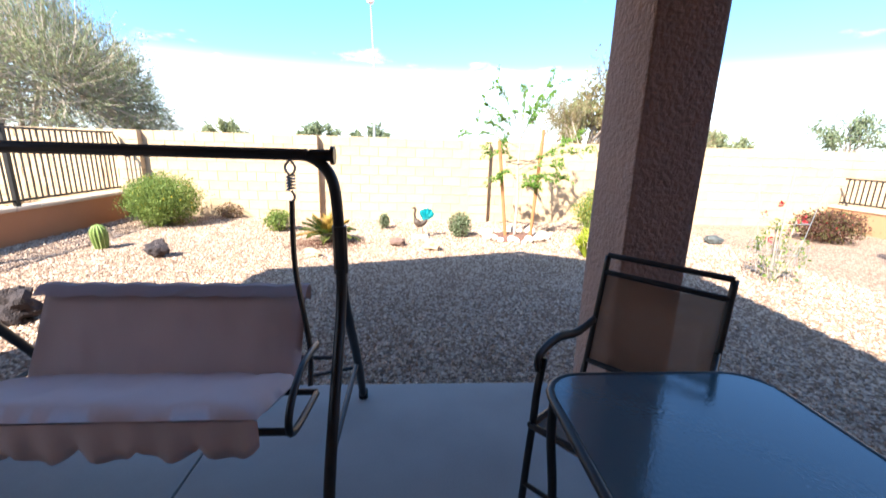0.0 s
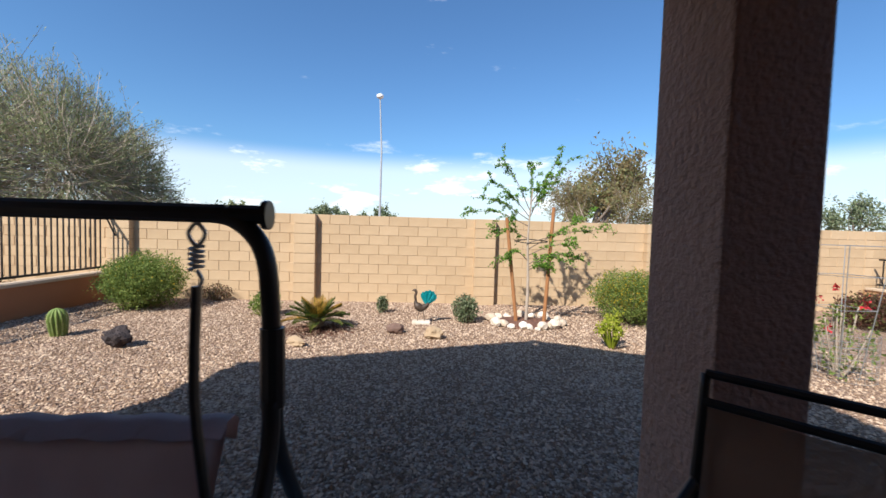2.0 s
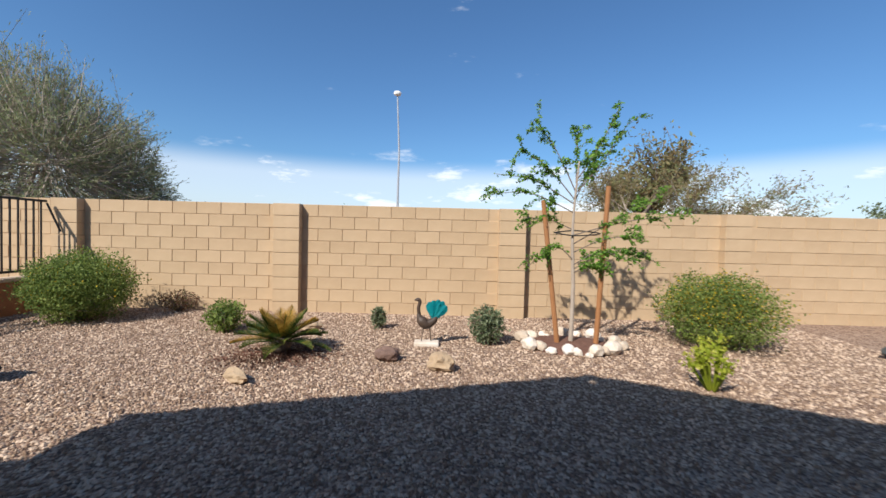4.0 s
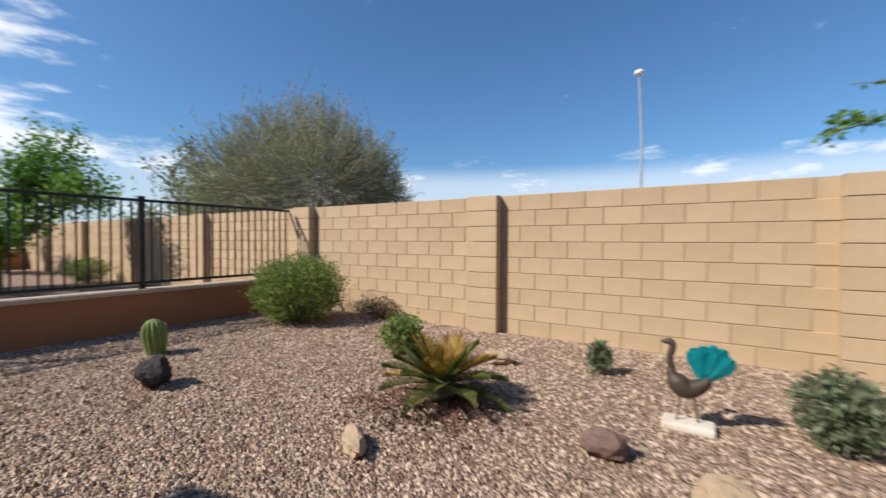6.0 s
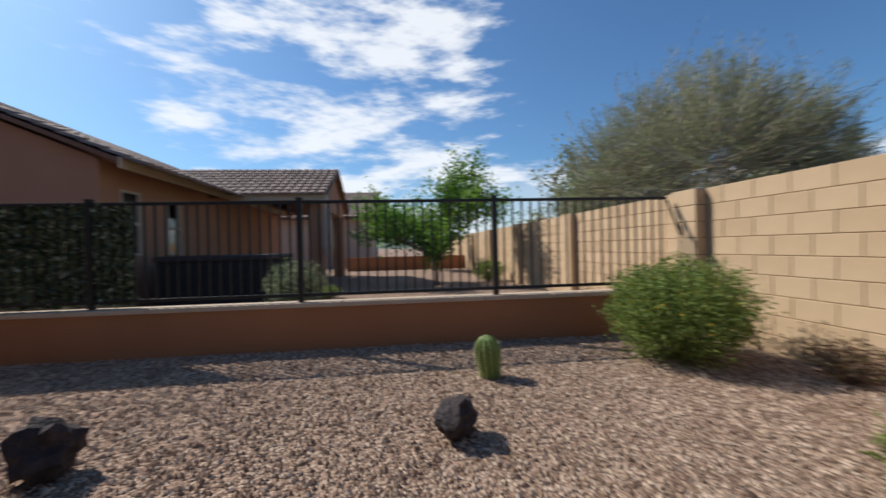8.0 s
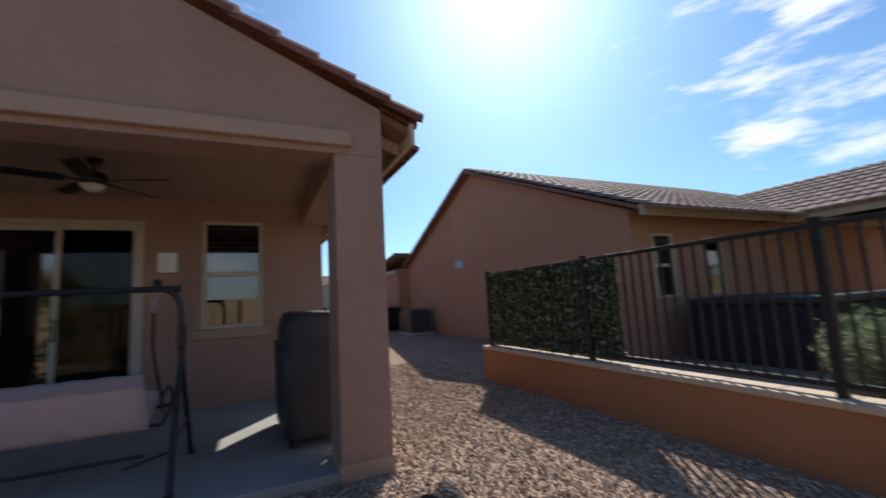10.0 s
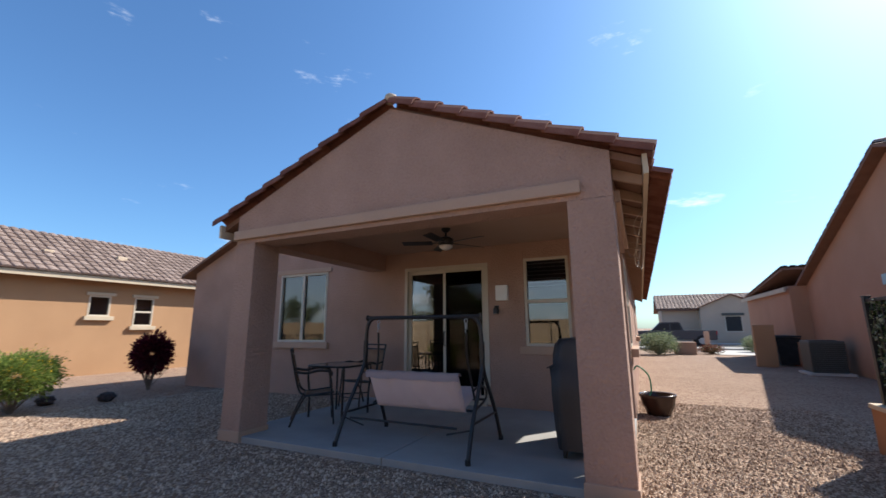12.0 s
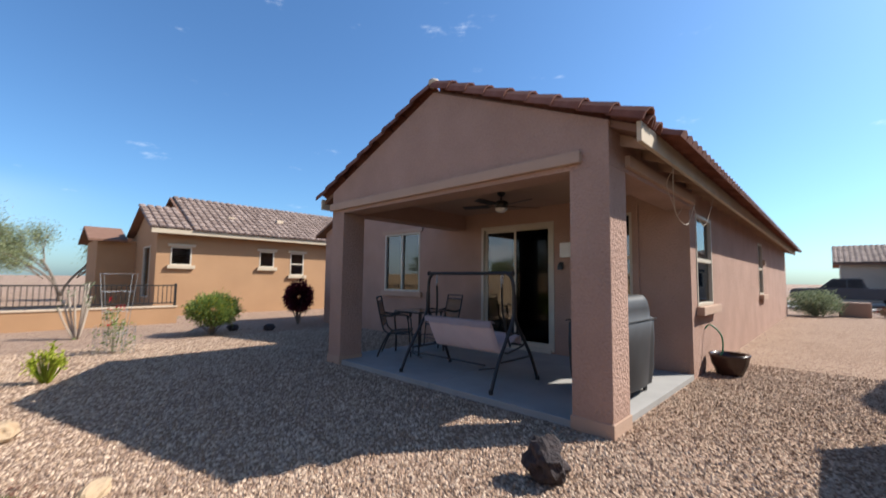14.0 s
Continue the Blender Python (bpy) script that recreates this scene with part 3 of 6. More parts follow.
part("shade", tube([(0, 0.06, 0.05), (0, 0.06, 0.0), (0, 0.06, -0.08)], [0.02, 0.045, 0.05], 10), BLACK_STEEL, lamp)

# block garden wall
WALL_Y, WALL_TOP = 8.97, 1.625
CELL_L, CELL_H, JOINT = 0.382, 0.19, 0.005
wall_north = tagged(link_mesh("wall_north", box(-6.1, 9.4, WALL_Y + 0.006, WALL_Y + 0.15, G, WALL_TOP - 0.004), MORTAR), "tan concrete block garden wall with piers", "wall", kind="structure")
PIERS = [-5.58, -2.16, 1.33, 4.8]


def block_mesh(w, h, d):
    b = box(-w / 2, w / 2, -d / 2, d / 2, -h / 2, h / 2)
    bmesh.ops.bevel(b, geom=[e for e in b.edges if all(v.co.y < 0 for v in e.verts)], offset=0.004, segments=1, affect="EDGES")
    me = bpy.data.meshes.new("block")
    b.to_mesh(me)
    b.free()
    me.materials.append(BLOCK)
    return me


def put_blocks():
    rg = random.Random(5)
    cache = {}
    rows = []
    z = WALL_TOP
    heights = [CELL_H] * 9
    for i, hgt in enumerate(heights):
        rows.append((z - hgt, hgt, 0.0 if i % 2 else CELL_L / 2))
        z -= hgt
    for z0, hgt, off in rows:
        x = -6.1 - off
        while x < 9.4:
            a, b = max(x, -6.1), min(x + CELL_L, 9.4)
            x += CELL_L
            if b - a < 0.06 or any(p - 0.2 < (a + b) / 2 < p + 0.2 for p in PIERS):
                continue
            zz = max(z0, G - 0.02)
            key = (round(b - a, 2), round(z0 + hgt - zz, 2))
            if key not in cache:
                cache[key] = block_mesh(key[0] - JOINT, key[1] - JOINT, 0.014)
            ob = new("block", cache[key])
            ob.parent = wall_north
            ob.location = ((a + b) / 2, WALL_Y + 0.003 + rg.uniform(-0.001, 0.001), (zz + z0 + hgt) / 2)
    for p in PIERS:
        for i, (z0, hgt, off) in enumerate(rows):
            zz = max(z0, G - 0.02)
            key = ("pier", round(z0 + hgt - zz, 2))
            if key not in cache:
                cache[key] = block_mesh(0.405, key[1] - 0.006, 0.28)
            ob = new("pier_block", cache[key])
            ob.parent = wall_north
            ob.location = (p, WALL_Y + 0.0, (zz + z0 + hgt) / 2)


# the wall goes on behind the neighbours
def long_wall(x0, x1, name, label):
    V, F = [], []
    rg = random.Random(9)
    z = WALL_TOP
    for i, hgt in enumerate([CELL_H] * 9):
        x = x0 - (0 if i % 2 else CELL_L / 2)
        while x < x1:
            a, b = max(x, x0), min(x + CELL_L, x1)
            x += CELL_L
            if b - a < 0.05:
                continue
            k = len(V)
            yy = WALL_Y + rg.uniform(-0.002, 0.002)
            lo, hi = max(z - hgt, G) + 0.005, z - 0.004
            for q, e in ((yy - 0.004, 0.004), (yy + 0.01, 0.0)):
                V += [(a + 0.004 + e, q, lo + e), (b - 0.004 - e, q, lo + e), (b - 0.004 - e, q, hi - e), (a + 0.004 + e, q, hi - e)]
            F += [(k, k + 1, k + 2, k + 3)] + [(k + j, k + 4 + j, k + 4 + (j + 1) % 4, k + (j + 1) % 4) for j in range(4)]
        z -= hgt
    base = tagged(link_mesh(name, box(x0, x1, WALL_Y + 0.006, WALL_Y + 0.15, G, WALL_TOP - 0.004), MORTAR), label, "wall", kind="structure")
    ob = raw("blocks", V, F, BLOCK_FAR, base)
    ob["kind"] = "stuff"
    return base


wn_west = long_wall(-40, -6.102, "wall_north_west", "tan block wall behind the neighbouring yard")
for k in range(9):
    part("pier", box(-9.15 - 3.5 * k, -8.75 - 3.5 * k, WALL_Y - 0.14, WALL_Y - 0.013, G, WALL_TOP, 0.008), BLOCK_FAR, wn_west)
long_wall(9.402, 45, "wall_north_east", "tan block wall behind the eastern neighbour")


def low_wall(name, label, x, y0, y1, top, side, mat=LOWWALL):
    """A stuccoed low wall with a cap, whose face towards the yard stands at x."""
    w = tagged(link_mesh(name, box(*sorted((x, x - side * 0.2)), y0, y1, G, top - 0.05), mat), label, "wall", kind="structure")
    yy = y0
    while yy < y1 - 0.05:
        e = min(yy + 0.4, y1)
        part("cap_block", box(*sorted((x + side * 0.025, x - side * 0.225)), yy + 0.003, e - 0.003, top - 0.05, top, 0.008), CAPSTONE, w)
        yy += 0.4
    return w


low_wall("wall_west", "low rust-tan stucco wall with pale cap", -5.67, 0.02, 8.95, 0.45, 1)
low_wall("wall_east", "low tan stucco wall with pale cap", 9.4, 2.9, 8.95, 0.45, -1, STUCCO_E)


def fence(x, posts, z0, z1, label, group, gap=0.105):
    f = thing("iron_fence", label, "fence", group=group)
    for y in posts[:-1]:
        p = part("post", box(x - 0.03, x + 0.03, y - 0.03, y + 0.03, z0, z1 + 0.02, 0.003), IRON, f)
        part("post_cap", box(x - 0.036, x + 0.036, y - 0.036, y + 0.036, z1 + 0.02, z1 + 0.035, 0.003), IRON, p)
    for a, b in zip(posts, posts[1:]):
        part("rail", box(x - 0.018, x + 0.018, a + 0.03, b - 0.03, z1 - 0.035, z1, 0.002), IRON, f)
        part("rail", box(x - 0.018, x + 0.018, a + 0.03, b - 0.03, z0 + 0.06, z0 + 0.095, 0.002), IRON, f)
        n = int((b - a) / gap)
        me = None
        for k in range(1, n):
            y = a + (b - a) * k / n
            if me is None:
                o = part("picket", box(-0.009, 0.009, -0.009, 0.009, z0 + 0.095, z1 - 0.035), IRON, f)
                me = o.data
            else:
                o = new("picket", me)
                o.parent = f
            o.location = (x, y, 0)
    return f


fence(-5.77, (0.12, 2.24, 4.37, 6.58, 8.78), 0.45, 1.575, "black iron picket fence on the low wall", "yard fences")
tagged(link_mesh("fence_brace", tube([(-5.77, 8.76, 1.53), (-5.60, 8.80, 1.10)], 0.014, 6), IRON), "slanting black iron bar from fence to block pier", "brace")
fence(9.5, (2.95, 5.0, 7.05, 8.80), 0.45, 1.06, "short black iron picket fence on the low wall", "yard fences")

L_FAKE.node_tree.nodes["Principled BSDF"].inputs["Roughness"].default_value = 0.25
L_FAKE.node_tree.nodes["Principled BSDF"].inputs["Specular IOR Level"].default_value = 0.8

# ---- patio things ----


def porch_swing():
    s = thing("porch_swing", "black steel canopy-less porch swing with dusty pink cushion cover", "swing")
    XE, XW, YB, ZB = -0.372, -1.80, 1.93, 1.41
    part("top_bar", tube([(XE - 0.05, YB, ZB), (XW + 0.05, YB, ZB)], 0.024, 10), BLACK_STEEL, s)
    for x, o in ((XE, 1), (XW, -1)):
        part("elbow", tube(bend([(x - 0.12 * o, YB, ZB), (x - 0.03 * o, YB, ZB - 0.012), (x + 0.04 * o, YB, ZB - 0.09), (x + 0.06 * o, YB, ZB - 0.25), (x + 0.065 * o, YB, 0.92)], 6), 0.023, 10), BLACK_STEEL, s, smooth=True)
        part("elbow_sleeve", tube([(x + 0.064 * o, YB, 1.13), (x + 0.066 * o, YB, 0.93)], 0.030, 10), BLACK_STEEL, s)
        for y in (1.40, 2.43):
            sgn = 1 if y > YB else -1
            leg = part("leg", tube(bend([(x + 0.066 * o, YB + 0.012 * sgn, 0.95), (x + 0.068 * o, YB + 0.05 * sgn, 0.78), (x + 0.074 * o, y - 0.16 * sgn, 0.34), (x + 0.08 * o, y, 0.015)], 5), 0.022, 10), BLACK_STEEL, s, smooth=True)
            part("foot_cap", tube([(x + 0.08 * o, y, 0.05), (x + 0.081 * o, y, 0.0)], 0.027, 10), RUBBER, leg)
        part("end_stub", tube([(x - 0.04 * o, YB, ZB), (x + 0.04 * o, YB, ZB)], 0.024, 10), BLACK_STEEL, s)
        part("end_cap", tube([(x + 0.04 * o, YB, ZB), (x + 0.055 * o, YB, ZB)], 0.036, 12), BLACK_STEEL, s)
        part("side_brace", tube([(x + 0.074 * o, 1.57, 0.33), (x + 0.074 * o, 2.22, 0.33)], 0.013, 8), BLACK_STEEL, s)
        part("diagonal_brace", tube([(x + 0.07 * o, 2.29, 0.28), (x - 0.2 * o, 2.30, 0.22)], 0.009, 8), BLACK_STEEL, s)
        # hanger: eye, spring, strap
        hx = x - 0.12 * o
        h = part("hanger_eye", tube(bend([(hx, YB, ZB - 0.02), (hx + 0.02, YB, ZB - 0.05), (hx, YB, ZB - 0.08), (hx - 0.02, YB, ZB - 0.05), (hx, YB, ZB - 0.02)], 4), 0.005, 6), GALV, s)
        coil = [(hx + 0.016 * math.cos(k * 0.9), YB + 0.016 * math.sin(k * 0.9), ZB - 0.08 - 0.0018 * k) for k in range(34)]
        part("spring", tube(coil, 0.004, 5), GALV, h, "galvanised hanging spring")
        part("hook", tube(bend([(hx, YB, ZB - 0.14), (hx + 0.012, YB, ZB - 0.165), (hx, YB, ZB - 0.19)], 4), 0.005, 6), GALV, h)
        part("hanger_bar", tube(bend([(hx, YB, ZB - 0.18), (hx + 0.0, YB - 0.01, 0.95), (hx + 0.05 * o, YB - 0.04, 0.62), (hx + 0.06 * o, YB - 0.10, 0.46)], 5), 0.018, 8, flat=0.6), BLACK_STEEL, s)
        ax = x - 0.05 * o
        part("armrest", tube(bend([(ax, 1.93, 0.60), (ax, 1.72, 0.63), (ax, 1.56, 0.59), (ax, 1.50, 0.52), (ax, 1.56, 0.45), (ax, 1.88, 0.39)], 6), 0.014, 8), BLACK_STEEL, s, smooth=True)
    part("seat_frame", tube([(XE - 0.05, 1.90, 0.385), (XW + 0.05, 1.90, 0.385)], 0.014, 8), BLACK_STEEL, s)
    part("seat_frame", tube([(XE - 0.05, 1.55, 0.455), (XW + 0.05, 1.55, 0.455)], 0.014, 8), BLACK_STEEL, s)
    part("back_frame", tube([(XE - 0.2, 2.12, 0.72), (XW + 0.2, 2.12, 0.72)], 0.013, 8), BLACK_STEEL, s)
    part("back_bar", tube([(XE - 0.06, 2.36, 0.30), (XW + 0.06, 2.36, 0.30)], 0.012, 8), BLACK_STEEL, s)
    x0, x1 = XW + 0.13, XE - 0.14

    def padded(name, p00, p10, thick, seed, nu=40, nv=12):
        """A soft pad between two long edges, with sag and creases."""
        V, F = [], []
        A, B = Vector(p00), Vector(p10)
        nrm = Vector((0, -(B - A).z, (B - A).y)).normalized()
        if nrm.y > 0.7:
            nrm = -nrm
        for sgn in (1, -1):
            for i in range(nu + 1):
                for j in range(nv + 1):
                    u, v = i / nu, j / nv
                    edge = (max(0.0, 1 - (2 * u - 1) ** 12) * max(0.0, 1 - (2 * v - 1) ** 6)) ** 0.5
                    w = 0.010 * noise.noise((u * 9 + seed, v * 3, sgn * 2)) + 0.006 * noise.noise((u * 30, v * 5 + seed, sgn * 3))
                    p = A.lerp(B, v) + nrm * (sgn * thick * edge / 2 + w * (0.4 + edge))
                    V.append((x0 + (x1 - x0) * u, p.y, p.z))
        m = (nu + 1) * (nv + 1)
        for s2 in (0, 1):
            for i in range(nu):
                for j in range(nv):
                    k = s2 * m + i * (nv + 1) + j
                    q = (k, k + 1, k + nv + 2, k + nv + 1)
                    F.append(q if s2 else q[::-1])
        for i in range(nu):
            for j in (0, nv):
                k = i * (nv + 1) + j
                F.append((k, k + nv + 1, k + nv + 1 + m, k + m))
        for j in range(nv):
            for i in (0, nu):
                k = i * (nv + 1) + j
                F.append((k, k + 1, k + 1 + m, k + m))
        return raw(name, V, F, CUSHION, s, smooth=True)

    padded("seat_cushion", (0, 1.47, 0.565), (0, 1.96, 0.42), 0.09, 1)
    padded("back_cushion", (0, 1.93, 0.37), (0, 2.14, 0.775), 0.09, 5)
    # the cover folds over the back's top edge
    b = bmesh.new()
    rows = []
    for i in range(25):
        x = x0 - 0.012 + (x1 - x0 + 0.024) * i / 24
        w = 0.004 * math.sin(i * 1.7)
        rows.append([b.verts.new((x, yy + w, zz + w)) for yy, zz in ((2.075, 0.765), (2.115, 0.80), (2.165, 0.80), (2.192, 0.775), (2.172, 0.715 + 0.006 * math.sin(i * 0.9)))])
    for u, v in zip(rows, rows[1:]):
        for k in range(4):
            b.faces.new((u[k], u[k + 1], v[k + 1], v[k]))
    bmesh.ops.solidify(b, geom=b.faces, thickness=0.006)
    part("cover_flap", b, CUSHION, s, "folded top edge of the cloth cover", True)
    # scalloped valance at the seat's front edge
    V, F = [], []
    n = 72
    for i in range(n + 1):
        u = i / n
        x = x0 + (x1 - x0) * u
        drop = 0.10 + 0.045 * abs(math.sin(u * math.pi * 6)) ** 0.7
        for j in range(4):
            v = j / 3
            V.append((x, 1.465 - 0.012 * math.sin(u * 60) * v, 0.56 - drop * v))
        for j in range(4):
            v = j / 3
            V.append((x, 1.470 - 0.012 * math.sin(u * 60) * v, 0.56 - drop * v))
    for i in range(n):
        for j in range(3):
            k = i * 8 + j
            F += [(k, k + 1, k + 9, k + 8), (k + 4, k + 12, k + 13, k + 5)]
        k = i * 8
        F.append((k + 3, k + 7, k + 15, k + 11))
    raw("valance", V, F, CUSHION, s, "scalloped cloth valance", True)
    return s


porch_swing()


def sling_chair(m, first=None, label=""):
    if first:
        c = copy_thing(first, m)
        tagged(c, label)
        return c
    c = thing("patio_chair", label, "chair", m, "chairs at the patio table")
    # the chair looks along -y
    for o in (-1, 1):
        x = 0.24 * o
        part("back_post", tube(bend([(x, 0.10, 0.38), (x, 0.20, 0.46), (x, 0.27, 0.71), (x, 0.335, 1.0)], 5), 0.014, 8), BLACK_STEEL, c, smooth=True)
        part("leg", tube(bend([(x, -0.27, 0.0), (x, -0.25, 0.25), (x, -0.23, 0.43), (x, -0.22, 0.56), (x, -0.19, 0.685)], 5), 0.016, 8, flat=0.7), BLACK_STEEL, c, smooth=True)
        part("leg", tube(bend([(x, 0.30, 0.0), (x, 0.22, 0.2), (x, 0.12, 0.38)], 5), 0.015, 8), BLACK_STEEL, c, smooth=True)
        part("armrest", tube(bend([(x * 1.02, -0.215, 0.64), (x * 1.06, -0.20, 0.695), (x * 1.08, -0.05, 0.715), (x * 1.06, 0.12, 0.685), (x, 0.265, 0.71)], 6), 0.019, 8, flat=0.6), BLACK_STEEL, c, smooth=True)
        part("side_rail", tube([(x, -0.25, 0.42), (x, 0.12, 0.385)], 0.014, 8), BLACK_STEEL, c)
    for y, z in ((0.335, 1.0), (0.315, 0.925), (0.222, 0.52), (-0.25, 0.42), (0.12, 0.385)):
        part("cross_bar", tube([(-0.24, y, z), (0.24, y, z)], 0.013, 8), BLACK_STEEL, c)
    part("stretcher", tube([(-0.24, -0.26, 0.16), (0.24, -0.26, 0.16)], 0.010, 8), BLACK_STEEL, c)

    def sheet(name, prof):
        b = bmesh.new()
        rows = []
        for y, z in prof:
            rows.append([b.verts.new((-0.23 + 0.46 * k / 8, y - 0.0, z - 0.018 * math.sin(math.pi * k / 8))) for k in range(9)])
        for u, v in zip(rows, rows[1:]):
            for k in range(8):
                b.faces.new((u[k], u[k + 1], v[k + 1], v[k]))
        bmesh.ops.solidify(b, geom=b.faces, thickness=0.004)
        return part(name, b, SLING, c, "brown woven sling", True)

    sheet("seat", [(-0.26, 0.42), (-0.1, 0.405), (0.05, 0.39), (0.14, 0.395)])
    sheet("backrest", [(0.222, 0.53), (0.25, 0.64), (0.285, 0.79), (0.315, 0.925)])
    return c


chair = sling_chair(pose(0.80, 1.60, 0, 0, 0, -47), None, "bronze metal patio chair with brown sling seat")
sling_chair(pose(0.95, 0.30, 0, 0, 0, 170), chair, "bronze metal patio chair standing near the house wall")


def glass_table():
    t = thing("patio_table", "square bronze metal patio table with frosted glass top", "table", pose(0.785, 1.065, 0))
    h, r = 0.37, 0.12
    pts = []
    for cx, cy, a0 in ((h - r, h - r, 0), (-h + r, h - r, 90), (-h + r, -h + r, 180), (h - r, -h + r, 270)):
        for k in range(6):
            a = radians(a0 + 18 * k)
            pts.append((cx + r * math.cos(a), cy + r * math.sin(a)))
    b = bmesh.new()
    top = [b.verts.new((x * 0.975, y * 0.975, 0.737)) for x, y in pts]
    f = b.faces.new(top)
    bmesh.ops.recalc_face_normals(b, faces=[f])
    bmesh.ops.solidify(b, geom=[f], thickness=0.006)
    part("glass_top", b, TABLE_GLASS, t, "frosted rippled glass top")
    part("rim", tube([(x, y, 0.732) for x, y in pts + pts[:2]], 0.014, 8), BLACK_STEEL, t, smooth=True)
    for sx in (-1, 1):
        for sy in (-1, 1):
            part("leg", tube(bend([(0.31 * sx, 0.31 * sy, 0.0), (0.31 * sx, 0.31 * sy, 0.3), (0.33 * sx, 0.33 * sy, 0.55), (0.33 * sx, 0.33 * sy, 0.725)], 5), 0.016, 8), BLACK_STEEL, t, smooth=True)
    part("brace", tube([(-0.31, -0.31, 0.3), (0.31, 0.31, 0.3)], 0.009, 8), BLACK_STEEL, t)
    part("brace", tube([(-0.31, 0.31, 0.31), (0.31, -0.31, 0.31)], 0.009, 8), BLACK_STEEL, t)


TABLE_GLASS = bpy.data.materials.new("frosted table glass")
TABLE_GLASS.use_nodes = True
_b = TABLE_GLASS.node_tree.nodes["Principled BSDF"]
_b.inputs["Base Color"].default_value = (0.10, 0.16, 0.19, 1)
_b.inputs["Roughness"].default_value, _b.inputs["IOR"].default_value = 0.09, 1.6
_b.inputs["Transmission Weight"].default_value = 0.35
_b.inputs["Specular IOR Level"].default_value = 0.9
_n = TABLE_GLASS.node_tree.nodes.new("ShaderNodeTexNoise")
_n.inputs["Scale"].default_value = 60
_p = TABLE_GLASS.node_tree.nodes.new("ShaderNodeBump")
_p.inputs["Strength"].default_value, _p.inputs["Distance"].default_value = 0.15, 0.003
TABLE_GLASS.node_tree.links.new(_n.outputs["Fac"], _p.inputs["Height"])
TABLE_GLASS.node_tree.links.new(_p.outputs["Normal"], _b.inputs["Normal"])
glass_table()


def covered_grill():
    g = thing("covered_grill", "barbecue grill under a charcoal vinyl cover on the patio", "grill", pose(-2.88, 1.36, 0))
    V, F = [], []
    rings = ((0.10, 0.27, 0.56), (0.30, 0.285, 0.585), (0.62, 0.30, 0.60), (0.86, 0.305, 0.605), (0.885, 0.275, 0.565), (1.0, 0.27, 0.56), (1.10, 0.25, 0.54), (1.155, 0.21, 0.52), (1.165, 0.15, 0.45))
    n = 56
    for z, a, b in rings:
        for k in range(n):
            t = 2 * math.pi * k / n
            c, s = math.cos(t), math.sin(t)
            p = 0.28
            x, y = a * math.copysign(abs(c) ** p, c), b * math.copysign(abs(s) ** p, s)
            w = 1 + (0.09 * noise.noise((c * 3.5, s * 3.5, z * 0.9)) + 0.07 * noise.noise((c * 9, s * 9, z * 1.5))) * (1.25 - z * 0.8)
            V.append((x * w, y * w, z + 0.02 * noise.noise((c * 2, s * 2, z * 3))))
    for i in range(len(rings) - 1):
        for k in range(n):
            a, b = i * n + k, i * n + (k + 1) % n
            F.append((a, b, b + n, a + n))
    F.append(tuple(range((len(rings) - 1) * n, len(rings) * n)))
    raw("cover", V, F, GRILLCOVER, g, "draped charcoal cover with seams", True)
    part("cover_seam", tube([(0.31, -0.58, 0.875), (0.31, 0.58, 0.875)], 0.006, 6), RUBBER, g)
    part("cover_seam", tube([(-0.31, -0.58, 0.875), (-0.31, 0.58, 0.875)], 0.006, 6), RUBBER, g)
    part("cart", box(-0.24, 0.24, -0.5, 0.5, 0.08, 0.80, 0.01), BLACK_STEEL, g)
    for x in (-0.2, 0.2):
        for y in (-0.45, 0.45):
            part("caster", tube([(x - 0.015, y, 0.04), (x + 0.015, y, 0.04)], 0.04, 12), RUBBER, g)


covered_grill()


def ceiling_fan():
    f = thing("ceiling_fan", "dark bronze five-blade ceiling fan with frosted light bowl", "fan", pose(-1.0, 1.0, 2.72))
    part("canopy", tube([(0, 0, 0), (0, 0, -0.03), (0, 0, -0.06)], [0.07, 0.065, 0.03], 16), BLACK_STEEL, f)
    part("downrod", tube([(0, 0, -0.05), (0, 0, -0.16)], 0.014, 8), BLACK_STEEL, f)
    part("motor_housing", tube([(0, 0, -0.13), (0, 0, -0.16), (0, 0, -0.23), (0, 0, -0.26)], [0.06, 0.11, 0.115, 0.07], 20), BLACK_STEEL, f, smooth=True)
    part("light_bowl", tube([(0, 0, -0.255), (0, 0, -0.28), (0, 0, -0.31), (0, 0, -0.325)], [0.10, 0.095, 0.06, 0.015], 18), WHITE, f, "frosted white glass bowl", True)
    for k in range(5):
        m = pose(0, 0, -0.215, 0, 0, 72 * k + 20)
        bl = part("blade", box(0.20, 0.64, -0.065, 0.065, -0.004, 0.004, 0.003, m=m @ pose(0, 0, 0, 12, 0, 0)), BLACK_STEEL, f)
        part("blade_arm", box(0.09, 0.23, -0.018, 0.018, -0.004, 0.004, 0.002, m=m), BLACK_STEEL, bl)


ceiling_fan()


